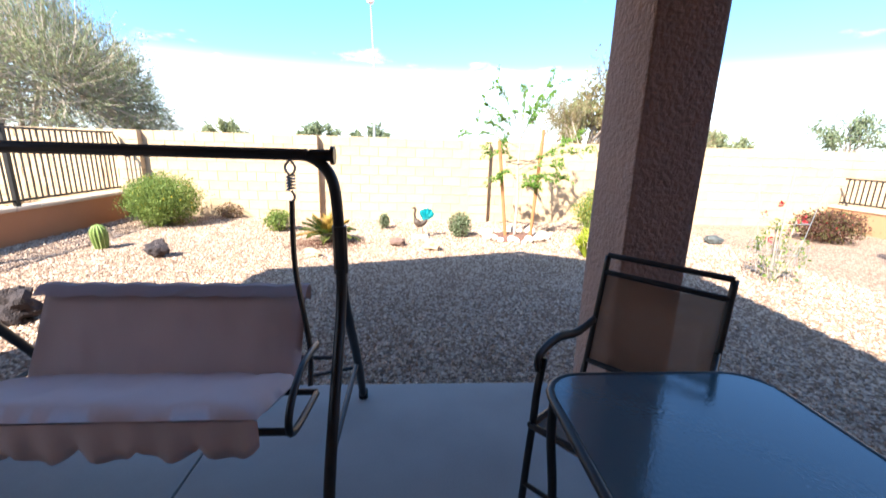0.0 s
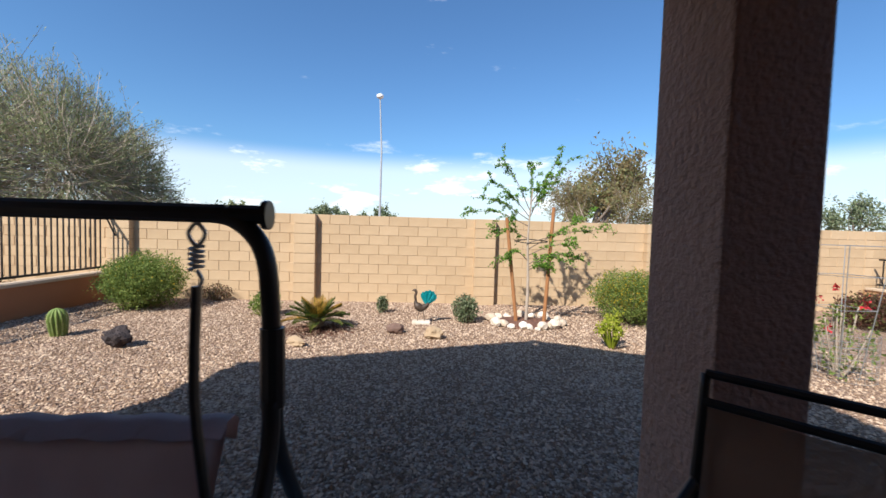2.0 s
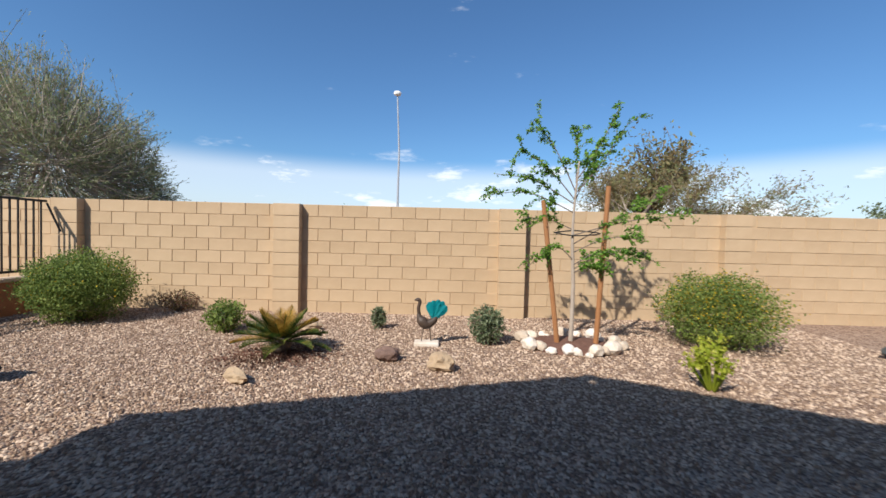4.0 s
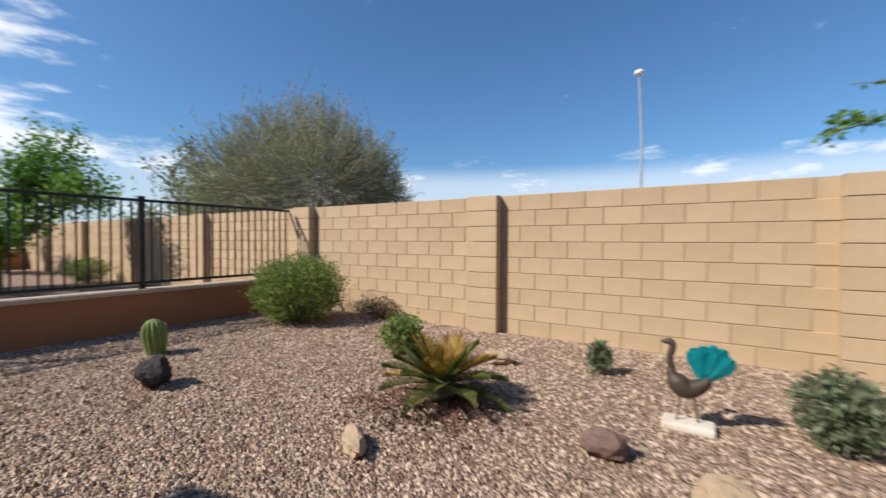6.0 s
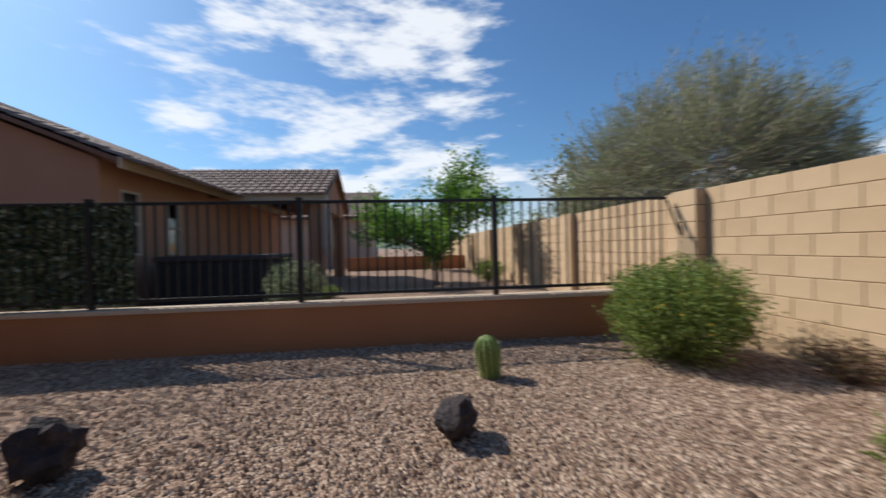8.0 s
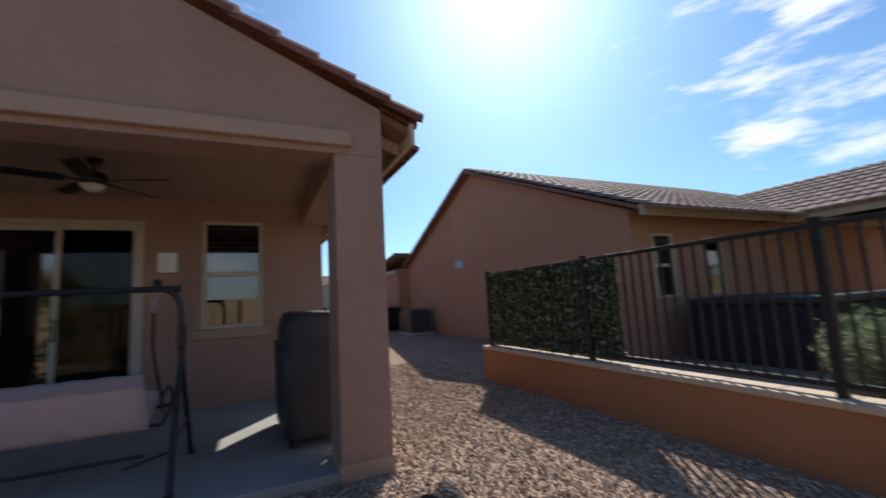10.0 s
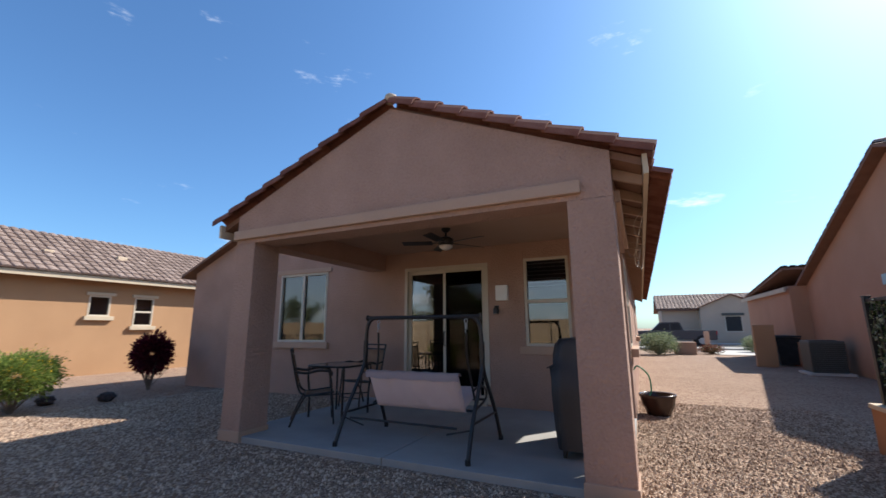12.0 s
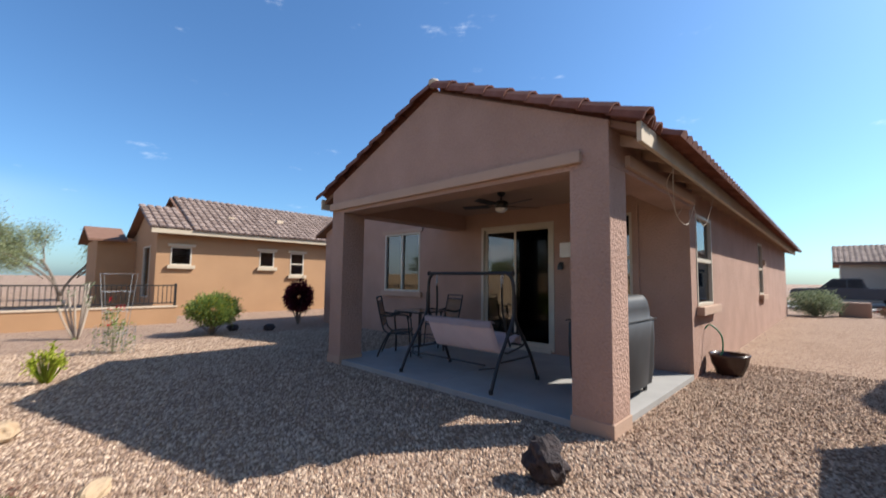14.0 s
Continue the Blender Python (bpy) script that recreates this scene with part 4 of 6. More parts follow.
def pot_and_hose():
    p = thing("plant_pot", "wide dark glazed pot standing on gravel", "pot", pose(-3.61, -1.25, G))
    prof = ((0.0, 0.15), (0.02, 0.17), (0.16, 0.23), (0.27, 0.255), (0.30, 0.27), (0.32, 0.265), (0.315, 0.24), (0.24, 0.225), (0.23, 0.0))
    b = bmesh.new()
    rows = [[b.verts.new((r * math.cos(2 * math.pi * k / 32), r * math.sin(2 * math.pi * k / 32), z)) for k in range(32)] for z, r in prof[:-1]]
    for u, v in zip(rows, rows[1:]):
        for k in range(32):
            b.faces.new((u[k], u[(k + 1) % 32], v[(k + 1) % 32], v[k]))
    b.faces.new(rows[0][::-1])
    part("body", b, POT, p, smooth=True)
    part("soil", tube([(0, 0, 0.2), (0, 0, 0.245)], 0.224, 24), MULCH, p)
    h = thing("garden_hose", "green hose looped from the wall tap into the pot", "hose", pose(0.09, -0.27, 0))
    part("tap", tube([(-3.3, -1.0, 0.62), (-3.37, -1.0, 0.62), (-3.39, -1.0, 0.59)], 0.013, 8), GALV, h, "brass wall tap")
    part("pipe", tube(bend([(-3.33, -0.82, 0.0), (-3.34, -0.84, 0.4), (-3.36, -0.95, 0.60)], 5), 0.008, 6), GALV, h)
    part("tube", tube(bend([(-3.39, -1.0, 0.60), (-3.46, -1.02, 0.66), (-3.60, -1.0, 0.52), (-3.62, -0.98, 0.30), (-3.58, -0.95, 0.20)], 8), 0.012, 8), HOSE, h, smooth=True)


pot_and_hose()
cable = thing("loose_cable", "thin pale cable hanging in loops under the eave", "cable")
part("wire", tube(bend([(-3.62, 1.55, 2.55), (-3.55, 1.3, 2.35), (-3.48, 0.9, 2.12), (-3.5, 0.5, 2.05), (-3.55, 0.35, 2.3), (-3.5, 0.1, 2.28), (-3.56, -0.15, 2.1), (-3.62, -0.45, 2.5)], 8), 0.004, 6), WIRE, cable)
part("wire", tube(bend([(-3.62, 1.5, 2.55), (-3.5, 1.35, 2.42), (-3.52, 1.2, 2.2), (-3.45, 0.75, 2.14), (-3.40, 0.3, 2.3)], 8), 0.003, 6), WIRE, cable)
vent = thing("wall_vent", "small stucco-coloured vent box on the house wall", "vent", pose(-3.3, -9.0, 1.9))
part("hood", box(-0.07, 0.0, -0.12, 0.12, -0.06, 0.1, 0.01), STUCCO_TRIM, vent)

# ---- yard stones ----


def stone(name, label, cat, x, y, r, mat, seed, squash=(1, 1, 0.75), rough=0.35, turn=0, sub=3, group=""):
    b = blob(r, seed, rough, sub, squash)
    ob = link_mesh(name, b, mat)
    ob.matrix_world = pose(x, y, G - r * 0.12, 0, 0, turn)
    return tagged(ob, label, cat, group)


stone("lava_rock", "black pitted lava rock on the gravel", "rock", -3.30, 3.68, 0.15, LAVA, 3, (1, 0.9, 0.95), 0.5)
stone("lava_rock", "dark purple-brown lava rock on the gravel", "rock", -3.39, 5.74, 0.13, LAVA, 8, (1.15, 0.9, 0.85), 0.45)
stone("rock", "reddish brown rock on the gravel", "rock", -0.26, 6.56, 0.11, ROCK, 11, (1.15, 0.8, 0.65), 0.3, 10)
stone("rock", "tan and brown rock on the gravel", "rock", 0.27, 6.30, 0.115, TANROCK, 14, (1.1, 0.8, 0.7), 0.35, -20)
stone("rock", "flat tan rock lying on the gravel", "rock", -1.43, 5.90, 0.115, TANROCK, 17, (1.35, 0.55, 0.5), 0.3, -40)
stone("rock", "small tan rock near the cycad", "rock", -1.42, 7.74, 0.11, TANROCK, 19, (1.3, 0.7, 0.6), 0.3, 10)
stone("rock", "flat pale rock on the gravel", "rock", 6.9, 7.6, 0.13, TANROCK, 21, (1.4, 0.8, 0.4), 0.3)
stone("rock", "small grey-green rock on the gravel", "rock", 5.3, 7.0, 0.13, GREEN_METAL, 23, (1.2, 0.9, 0.6), 0.3)
stone("lava_rock", "dark rock in the patio's shade", "rock", 6.0, 1.6, 0.14, LAVA, 26, (1.1, 0.9, 0.7), 0.4)
stone("lava_rock", "dark rock beside the shrub", "rock", 6.6, 2.3, 0.15, LAVA, 28, (1.2, 0.9, 0.6), 0.4)
TX, TY = 1.78, 7.30
for k in range(30):
    a = 2 * math.pi * k / 30 + 0.1 * math.sin(k * 3)
    r = 0.04 + 0.075 * (((k * 37) % 10) / 10) ** 1.5
    stone("border_stone", "pale rounded stone in the tree's ring", "stone", TX + (0.52 + 0.07 * math.sin(k * 2.3)) * math.cos(a), TY + (0.43 + 0.05 * math.sin(k * 1.7)) * math.sin(a), r, PALEROCK, k + 40, (1.1, 0.85, 0.75), 0.25, k * 47, 2, "stones round the tree")
b = blob(0.52, 2, 0.08, 3, (1, 0.85, 0.11))
ob = link_mesh("mulch", b, MULCH)
ob.location = (TX, TY, G - 0.05)
tagged(ob, "red-brown bark mulch inside the stone ring", "mulch", kind="stuff")

# ---- plants ----


def crown(n, r, h, z0, seed, hollow=0.2):
    """Centres of leaves in an uneven ball-like crown r in radius and h high that starts at z0."""
    rg = np.random.RandomState(seed)
    d = rg.normal(size=(n, 3))
    d /= np.linalg.norm(d, axis=1)[:, None]
    out = np.array([noise.noise(Vector(q) * 2.2 + Vector((seed, 0, 0))) + 0.7 * noise.noise(Vector(q) * 6.5 + Vector((0, seed, 0))) for q in d])
    rad = (hollow + (1 - hollow) * rg.uniform(size=n) ** 0.6) * (1 + 0.22 * out) * (1 + 0.12 * np.abs(rg.normal(size=n)) * (rg.uniform(size=n) > 0.75))
    p = d * rad[:, None] * (r, r, h * 0.5)
    p[:, 2] += z0 + h * 0.5
    return p[p[:, 2] > 0.015]


def twigs(base, tips, r, seed, bow=0.15):
    """One mesh of fine stems from base to each tip."""
    rg = random.Random(seed)
    b = bmesh.new()
    for t in tips:
        a, c = Vector(base), Vector(t)
        mid = a.lerp(c, 0.5) + Vector((rg.uniform(-bow, bow), rg.uniform(-bow, bow), rg.uniform(0, bow))) * (c - a).length
        tube(bend([a + Vector((rg.uniform(-0.03, 0.03), rg.uniform(-0.03, 0.03), 0)), mid, c], 3), [r, r * 0.9, r * 0.8, r * 0.65, r * 0.55, r * 0.45, r * 0.3], 5, b)
    return b


def shrub(name, label, x, y, r, h, mat, seed, n=5000, leaf=0.022, flowers=0, flower_mat=L_YELLOW, stem=BARK, hollow=0.2, long=2.2, z0=0.0):
    s = thing(name, label, "shrub", pose(x, y, G))
    pts = crown(n, r, h - z0, z0, seed, hollow=hollow)
    rg = np.random.RandomState(seed)
    part("stem", twigs((0, 0, 0), pts[rg.choice(len(pts), 26)], 0.010, seed), stem, s)
    leaves("foliage", pts, leaf, mat, s, seed, long=long)
    if flowers:
        top = pts[(pts[:, 2] > h * 0.35)]
        f = top[rg.choice(len(top), flowers)] * (1.05, 1.05, 1.02)
        leaves("blossom", f, leaf * 1.2, flower_mat, s, seed + 1, "small blossoms", long=1.0)
    return s


shrub("brittlebush", "rounded green brittlebush with yellow flowers by the wall", -4.58, 7.98, 0.62, 0.92, L_SHRUB, 3, 26000, 0.016, 420)
shrub("brittlebush", "rounded green shrub thick with yellow flowers", 3.55, 7.42, 0.64, 0.90, L_SHRUB, 7, 19000, 0.015, 2600)
shrub("shrub", "small leafy green shrub with purple flowers", -2.40, 7.56, 0.23, 0.40, L_SHRUB, 9, 1500, 0.022)
shrub("shrub", "small grey-green shrub by the bird sculpture", 0.80, 7.30, 0.21, 0.45, L_GREY, 12, 1700, 0.022)
shrub("shrub", "tuft of grey-green grassy leaves", -0.57, 7.93, 0.10, 0.30, L_GREY, 15, 420, 0.016, long=6)
shrub("shrub", "low dry reddish shrub at the wall's foot", -3.75, 8.75, 0.28, 0.34, L_MAROON, 18, 900, 0.016)
shrub("shrub", "reddish leafy shrub near the corner", 7.75, 7.3, 0.55, 0.62, L_MAROON, 21, 4500, 0.024, 60, RED_PETAL)
shrub("cassia", "yellow-green rounded shrub on a short stem", 6.05, 2.95, 0.60, 1.0, L_SHRUB, 24, 11000, 0.022, 700, z0=0.2)
shrub("hop_bush", "dark burgundy upright shrub tied to a stake", 6.9, 0.35, 0.42, 1.28, L_RED, 27, 6000, 0.035, z0=0.35)
shrub("shrub", "grey-green desert shrub beside the street", -4.2, -17.6, 0.95, 1.15, L_GREY, 30, 6000, 0.035)
shrub("shrub", "grey-green shrub across the drive", -9.0, -21.5, 0.7, 0.9, L_GREY, 33, 2500, 0.04)
shrub("shrub", "pale grassy shrub in the neighbour's yard", -8.1, 3.75, 0.5, 0.95, L_GREY, 36, 3000, 0.02, long=5)
shrub("shrub", "red flowering plants by the drive", -6.6, -19.0, 0.6, 0.5, L_MAROON, 39, 1800, 0.03, 400, RED_PETAL)
shrub("shrub", "low shrub by the neighbour's wall", -13.5, 8.3, 0.5, 0.7, L_SHRUB, 41, 2000, 0.03)
shrub("shrub", "dry brushy shrub beyond the fence", -7.3, 8.5, 0.35, 0.4, L_MAROON, 44, 900, 0.018)
shrub("shrub", "low green shrub in the neighbour's gravel", -10.5, 3.9, 0.3, 0.3, L_SHRUB, 45, 900, 0.022)


def cactus(x, y):
    c = thing("barrel_cactus", "ribbed green barrel cactus on the gravel", "cactus", pose(x, y, G, 4, 0, 0))
    n, ribs, H, R = 104, 13, 0.36, 0.095
    b = bmesh.new()
    rows = []
    for i in range(17):
        t = i / 16
        rad = R * (0.75 + 0.25 * math.sin(min(1, t * 1.6) * math.pi / 2)) * (1 if t < 0.62 else math.sqrt(max(0.0, 1 - ((t - 0.62) / 0.38) ** 2)))
        rows.append([b.verts.new(((rad * (1 + 0.11 * math.cos(ribs * 2 * math.pi * k / n))) * math.cos(2 * math.pi * k / n), (rad * (1 + 0.11 * math.cos(ribs * 2 * math.pi * k / n))) * math.sin(2 * math.pi * k / n), H * t)) for k in range(n)])
    for u, v in zip(rows, rows[1:]):
        for k in range(n):
            b.faces.new((u[k], u[(k + 1) % n], v[(k + 1) % n], v[k]))
    part("body", b, CACTUS, c, smooth=True)
    V, F = [], []
    rg = random.Random(4)
    for r in range(ribs):
        a = 2 * math.pi * r / ribs
        for i in range(1, 14):
            t = i / 16
            rad = R * 1.12 * (0.75 + 0.25 * math.sin(min(1, t * 1.6) * math.pi / 2)) * (1 if t < 0.62 else math.sqrt(max(0.0, 1 - ((t - 0.62) / 0.38) ** 2)))
            o = Vector((rad * math.cos(a), rad * math.sin(a), H * t))
            for q in range(4):
                d = Vector((math.cos(a) + rg.uniform(-0.9, 0.9), math.sin(a) + rg.uniform(-0.9, 0.9), rg.uniform(-0.8, 0.8))).normalized() * 0.024
                s = d.cross(Vector((0.3, 0.2, 1))).normalized() * 0.0016
                k = len(V)
                V += [o - s, o + s, o + d]
                F.append((k, k + 1, k + 2))
    raw("spines", V, F, SPINE, c, "straw-coloured spines")


cactus(-4.40, 6.17)


def cycad(x, y):
    c = thing("cycad", "sago cycad rosette with yellowed upper fronds", "plant", pose(x, y, G))
    part("crown_stem", blob(0.11, 3, 0.3, 2, (1, 1, 1.0)), BARK, c)
    rg = random.Random(12)
    for i in range(34):
        a = 2.39996 * i
        lift = 0.12 + 0.95 * (i / 34)
        L = 0.58 - 0.12 * (i / 34)
        pts = []
        for k in range(9):
            t = k / 8
            out = L * t * math.cos(lift) * (1 - 0.1 * t)
            zz = 0.12 + L * t * math.sin(lift) - 0.22 * L * t * t * (1.3 - lift * 0.6)
            pts.append(Vector((out * math.cos(a), out * math.sin(a), max(0.03, zz))))
        V, F = [], []
        for k in range(1, 33):
            t = k / 33
            j = min(7, int(t * 8))
            p = pts[j].lerp(pts[j + 1], t * 8 - j)
            w = (pts[j + 1] - pts[j]).normalized()
            s = w.cross(Vector((0, 0, 1))).normalized()
            ln = 0.088 * math.sin(math.pi * min(1, 0.18 + t * 0.9)) + 0.015
            for o in (-1, 1):
                tip = p + s * o * ln + w * ln * 0.55 + Vector((0, 0, 0.035))
                q = len(V)
                V += [p - w * 0.006, p + w * 0.006, tip.lerp(p, 0.3) + w * 0.006, tip]
                F += [(q, q + 1, q + 2), (q, q + 2, q + 3)]
        yellow = rg.random() < (0.5 if i > 20 else 0.06)
        fr = raw("frond", V, F, L_CYCADY if yellow else L_CYCAD, c)
        part("midrib", tube(pts, [0.006] * 4 + [0.004] * 5, 5), L_CYCAD, fr)


cycad(-1.38, 6.72)
rg = np.random.RandomState(11)
P = rg.normal(size=(1500, 3)) * (0.26, 0.22, 0.004) + (0, 0, 0.016)
chips = thing("mulch_patch", "scattered red-brown mulch chips round the cycad", "mulch", pose(-1.38, 6.62, G), kind="stuff")
leaves("chip_layer", P, 0.014, MULCH, chips, 11, long=2.4)


def bird_sculpture(x, y):
    s = thing("bird_sculpture", "metal garden peacock with teal tail on a flat stone", "sculpture", pose(x, y, G))
    b = bmesh.new()
    box(-0.14, 0.14, -0.08, 0.08, 0.0, 0.05, 0.015, bm=b)
    part("base_stone", b, PALEROCK, s)
    for o, x1 in ((-1, -0.06), (1, 0.05)):
        part("leg", tube([(x1, 0.01 * o, 0.05), (x1 * 0.6, 0.0, 0.22)], 0.006, 6), RUST, s)
    part("body", tube(bend([(-0.10, 0, 0.36), (-0.075, 0, 0.30), (-0.01, 0, 0.245), (0.07, 0, 0.28), (0.11, 0, 0.33)], 4), [0.02, 0.025, 0.03, 0.035, 0.05, 0.058, 0.06, 0.06, 0.06, 0.055, 0.05, 0.045, 0.04, 0.035, 0.03, 0.02, 0.012], 10), RUST, s, smooth=True)
    part("neck", tube(bend([(-0.085, 0, 0.33), (-0.10, 0, 0.42), (-0.085, 0, 0.49), (-0.10, 0, 0.52), (-0.15, 0, 0.515)], 4), [0.02] * 12 + [0.022, 0.022, 0.016, 0.008, 0.003], 8), RUST, s, smooth=True)
    for k in range(9):
        a = radians(48 + 7 * k)
        m = Matrix.Translation((0.07, 0.012 * (k % 3 - 1), 0.29)) @ Matrix.Rotation(-a + math.pi / 2, 4, "Y") @ Matrix.Scale(1.0, 4)
        b = bmesh.new()
        L = 0.25 - 0.008 * abs(k - 3) - 0.05 * (k % 2)
        prof = ((0, 0.01), (0.3, 0.03), (0.65, 0.05), (0.85, 0.045), (1.0, 0.012))
        vs = [[b.verts.new(m @ Vector((w * q, 0.012 * abs(q), L * t))) for q in (-1, 0, 1)] for t, w in prof]
        for u, v in zip(vs, vs[1:]):
            for j in range(2):
                b.faces.new((u[j], u[j + 1], v[j + 1], v[j]))
        bmesh.ops.solidify(b, geom=b.faces, thickness=0.004)
        part("tail_feather", b, TEAL, s, "bright teal painted feather")


bird_sculpture(0.10, 7.16)


def limb_tree(name, label, x, y, trunks, spread, seed, leaf_mat, bark, n_leaf, leaf, long=2.2, depth=3, per=4, droop=0.0, scatter=0.16, r0=0.05, taper=0.6, lean=0.35, base=G):
    """A tree of tapered limbs: trunks are (start, end) lines that fork, with leaves along the last twigs."""
    t = thing(name, label, "tree", pose(x, y, base))
    rg = random.Random(seed)
    ends = []
    wood = bmesh.new()

    def grow(a, b, r, level):
        mid = a.lerp(b, 0.5) + Vector((rg.uniform(-1, 1), rg.uniform(-1, 1), rg.uniform(-0.3, 0.6))) * (b - a).length * 0.09
        tube(bend([a, mid, b], 3), [r * (1 - 0.4 * k / 6) for k in range(7)], 6 if level < 2 else 4, wood)
        if level >= depth - 1:
            ends.append((a, mid, b))
        if level >= depth:
            return
        way = (b - a)
        for k in range(per):
            s = a.lerp(b, rg.uniform(0.45, 1.0))
            d = (way.normalized() + Vector((rg.uniform(-1, 1), rg.uniform(-1, 1), rg.uniform(-0.55, 0.6))) * spread).normalized()
            d.z -= droop * level
            grow(s, s + d.normalized() * way.length * rg.uniform(0.5, 0.85), r * taper * 0.8, level + 1)

    for a, b, r in trunks:
        grow(Vector(a), Vector(b), r, 0)
    part("trunk", wood, bark, t, smooth=True)
    E = np.array([[list(p) for p in e] for e in ends])
    g = np.random.RandomState(seed)
    pick, u = g.randint(0, len(E), n_leaf), g.uniform(0.1, 1.15, (n_leaf, 1))
    P = E[pick, 0] * (1 - u) + E[pick, 2] * u + g.normal(size=(n_leaf, 3)) * scatter
    leaves("crown", P[P[:, 2] > 0.2], leaf, leaf_mat, t, seed, long=long, droop=droop)
    return t


def sprays(t, ways, bark, leaf_mat, seed, r=0.008, per=26, leaf=0.024, reach=0.42, side=7):
    """Arching branches from start to end, each with side twigs and leaflets in pairs along them."""
    rg = random.Random(seed)
    wood, P = bmesh.new(), []
    for a, b, lift in ways:
        a, b = Vector(a), Vector(b)
        mid = a.lerp(b, 0.5) + Vector((0, 0, lift))
        line = bend([a, mid, b], 6)
        n = len(line)
        tube(line, [r * (1 - 0.8 * k / n) for k in range(n)], 5, wood)
        twigs_here = [line[n // 4:]]
        for k in range(side):
            s0 = line[rg.randrange(n // 4, n - 1)]
            d = ((b - a).normalized() + Vector((rg.uniform(-1, 1), rg.uniform(-1, 1), rg.uniform(-0.8, 0.6)))).normalized()
            e = s0 + d * reach * rg.uniform(0.35, 1.0)
            tw = bend([s0, s0.lerp(e, 0.5) + Vector((0, 0, 0.03)), e + Vector((0, 0, -0.03))], 4)
            tube(tw, [r * 0.35] * len(tw), 4, wood)
            twigs_here.append(tw)
        for tw in twigs_here:
            for k in range(per):
                u = rg.uniform(0, len(tw) - 1.001)
                p = tw[int(u)].lerp(tw[int(u) + 1], u % 1)
                P.append(p + Vector((rg.gauss(0, 0.018), rg.gauss(0, 0.018), rg.gauss(0, 0.014))))
    part("branch_work", wood, bark, t, smooth=True)
    leaves("crown", np.array([list(p) for p in P]), leaf, leaf_mat, t, seed, long=2.0)


young = thing("young_tree", "young staked tree with airy bright green leaves", "tree", pose(TX, TY, G))
part("trunk", tube(bend([(0, 0, 0), (0.01, 0.01, 0.7), (-0.02, 0, 1.4), (0.03, 0, 2.15)], 5), [0.03 - 0.0014 * k for k in range(16)], 8), PALEBARK, young, smooth=True)
sprays(young, [((0, 0, 1.55), (-1.10, 0.0, 1.72), 0.14), ((0, 0, 1.65), (-0.95, 0.1, 2.0), 0.10), ((0, 0, 1.7), (-0.70, -0.15, 2.25), 0.08), ((0, 0, 1.8), (-0.46, 0.05, 2.62), 0.06),
                ((0, 0, 1.9), (0.05, 0.15, 2.55), 0.0), ((0.02, 0, 1.95), (0.50, 0.0, 2.84), -0.06), ((0.02, 0, 1.8), (0.55, -0.1, 2.6), -0.05), ((0, 0, 1.7), (0.35, 0.3, 2.35), 0.0),
                ((0, 0, 1.3), (1.25, -0.05, 1.55), 0.05), ((0, 0, 1.2), (1.10, 0.15, 1.78), 0.02), ((0, 0, 1.1), (0.75, -0.2, 1.25), 0.10), ((0, 0, 0.95), (0.45, -0.25, 1.05), 0.10),
                ((0, 0, 0.9), (0.85, 0.1, 1.05), 0.14), ((0, 0, 1.0), (-0.42, -0.1, 1.0), 0.16), ((0, 0, 1.35), (-0.6, 0.2, 1.45), 0.08), ((0, 0, 0.85), (0.25, -0.2, 0.95), 0.05)],
       BARK, L_FRESH, 31, per=34, leaf=0.022, side=9, reach=0.28)
for x, z, ln in ((-0.17, 1.62, -0.40), (0.27, 1.80, 0.22)):
    st = tagged(link_mesh("tree_stake", tube([(TX + x, TY - 0.06, G), (TX + x + ln * 0.5, TY, z)], [0.03, 0.028], 10), STAKE), "orange-brown wooden stake tied to the young tree", "stake", "tree stakes")
tie = tagged(link_mesh("tree_tie", tube(bend([(TX - 0.24, TY - 0.02, 1.25), (TX, TY - 0.03, 1.22), (TX + 0.3, TY - 0.01, 1.25), (TX + 0.02, TY + 0.03, 1.28), (TX - 0.24, TY - 0.02, 1.25)], 4), 0.008, 6), RUBBER), "black rubber tie between tree and stakes", "tie")


def fingers(name, label, x, y, mat, seed, count, h, r, spread, tipmat=None):
    """An upright succulent of many bare stems."""
    s = thing(name, label, "plant", pose(x, y, G))
    rg = random.Random(seed)
    for k in range(count):
        a, o = rg.uniform(0, 6.28), rg.uniform(0.2, 1) * spread
        hh = h * rg.uniform(0.6, 1.0) * (1 - 0.3 * o / spread)
        e = Vector((o * math.cos(a), o * math.sin(a), hh))
        st = part("stem", tube(bend([(e.x * 0.15, e.y * 0.15, 0), (e.x * 0.6, e.y * 0.6, hh * 0.45), e], 4), r, 6), mat, s, smooth=True)
        if tipmat:
            P = np.array([list(e + Vector((rg.gauss(0, 0.03), rg.gauss(0, 0.03), rg.uniform(-0.12, 0.03)))) for _ in range(26)])
            leaves("tip_leaves", P, 0.022, tipmat, st, seed + k, long=2)
    return s


fingers("slipper_plant", "lime green upright succulent with yellow tips", 2.55, 5.95, L_MILK, 5, 18, 0.55, 0.012, 0.22, L_MILK)
fingers("desert_cane", "pale grey bare-stemmed desert plant", 7.1, 5.3, PALEBARK, 8, 9, 1.5, 0.02, 0.35, L_GREY)


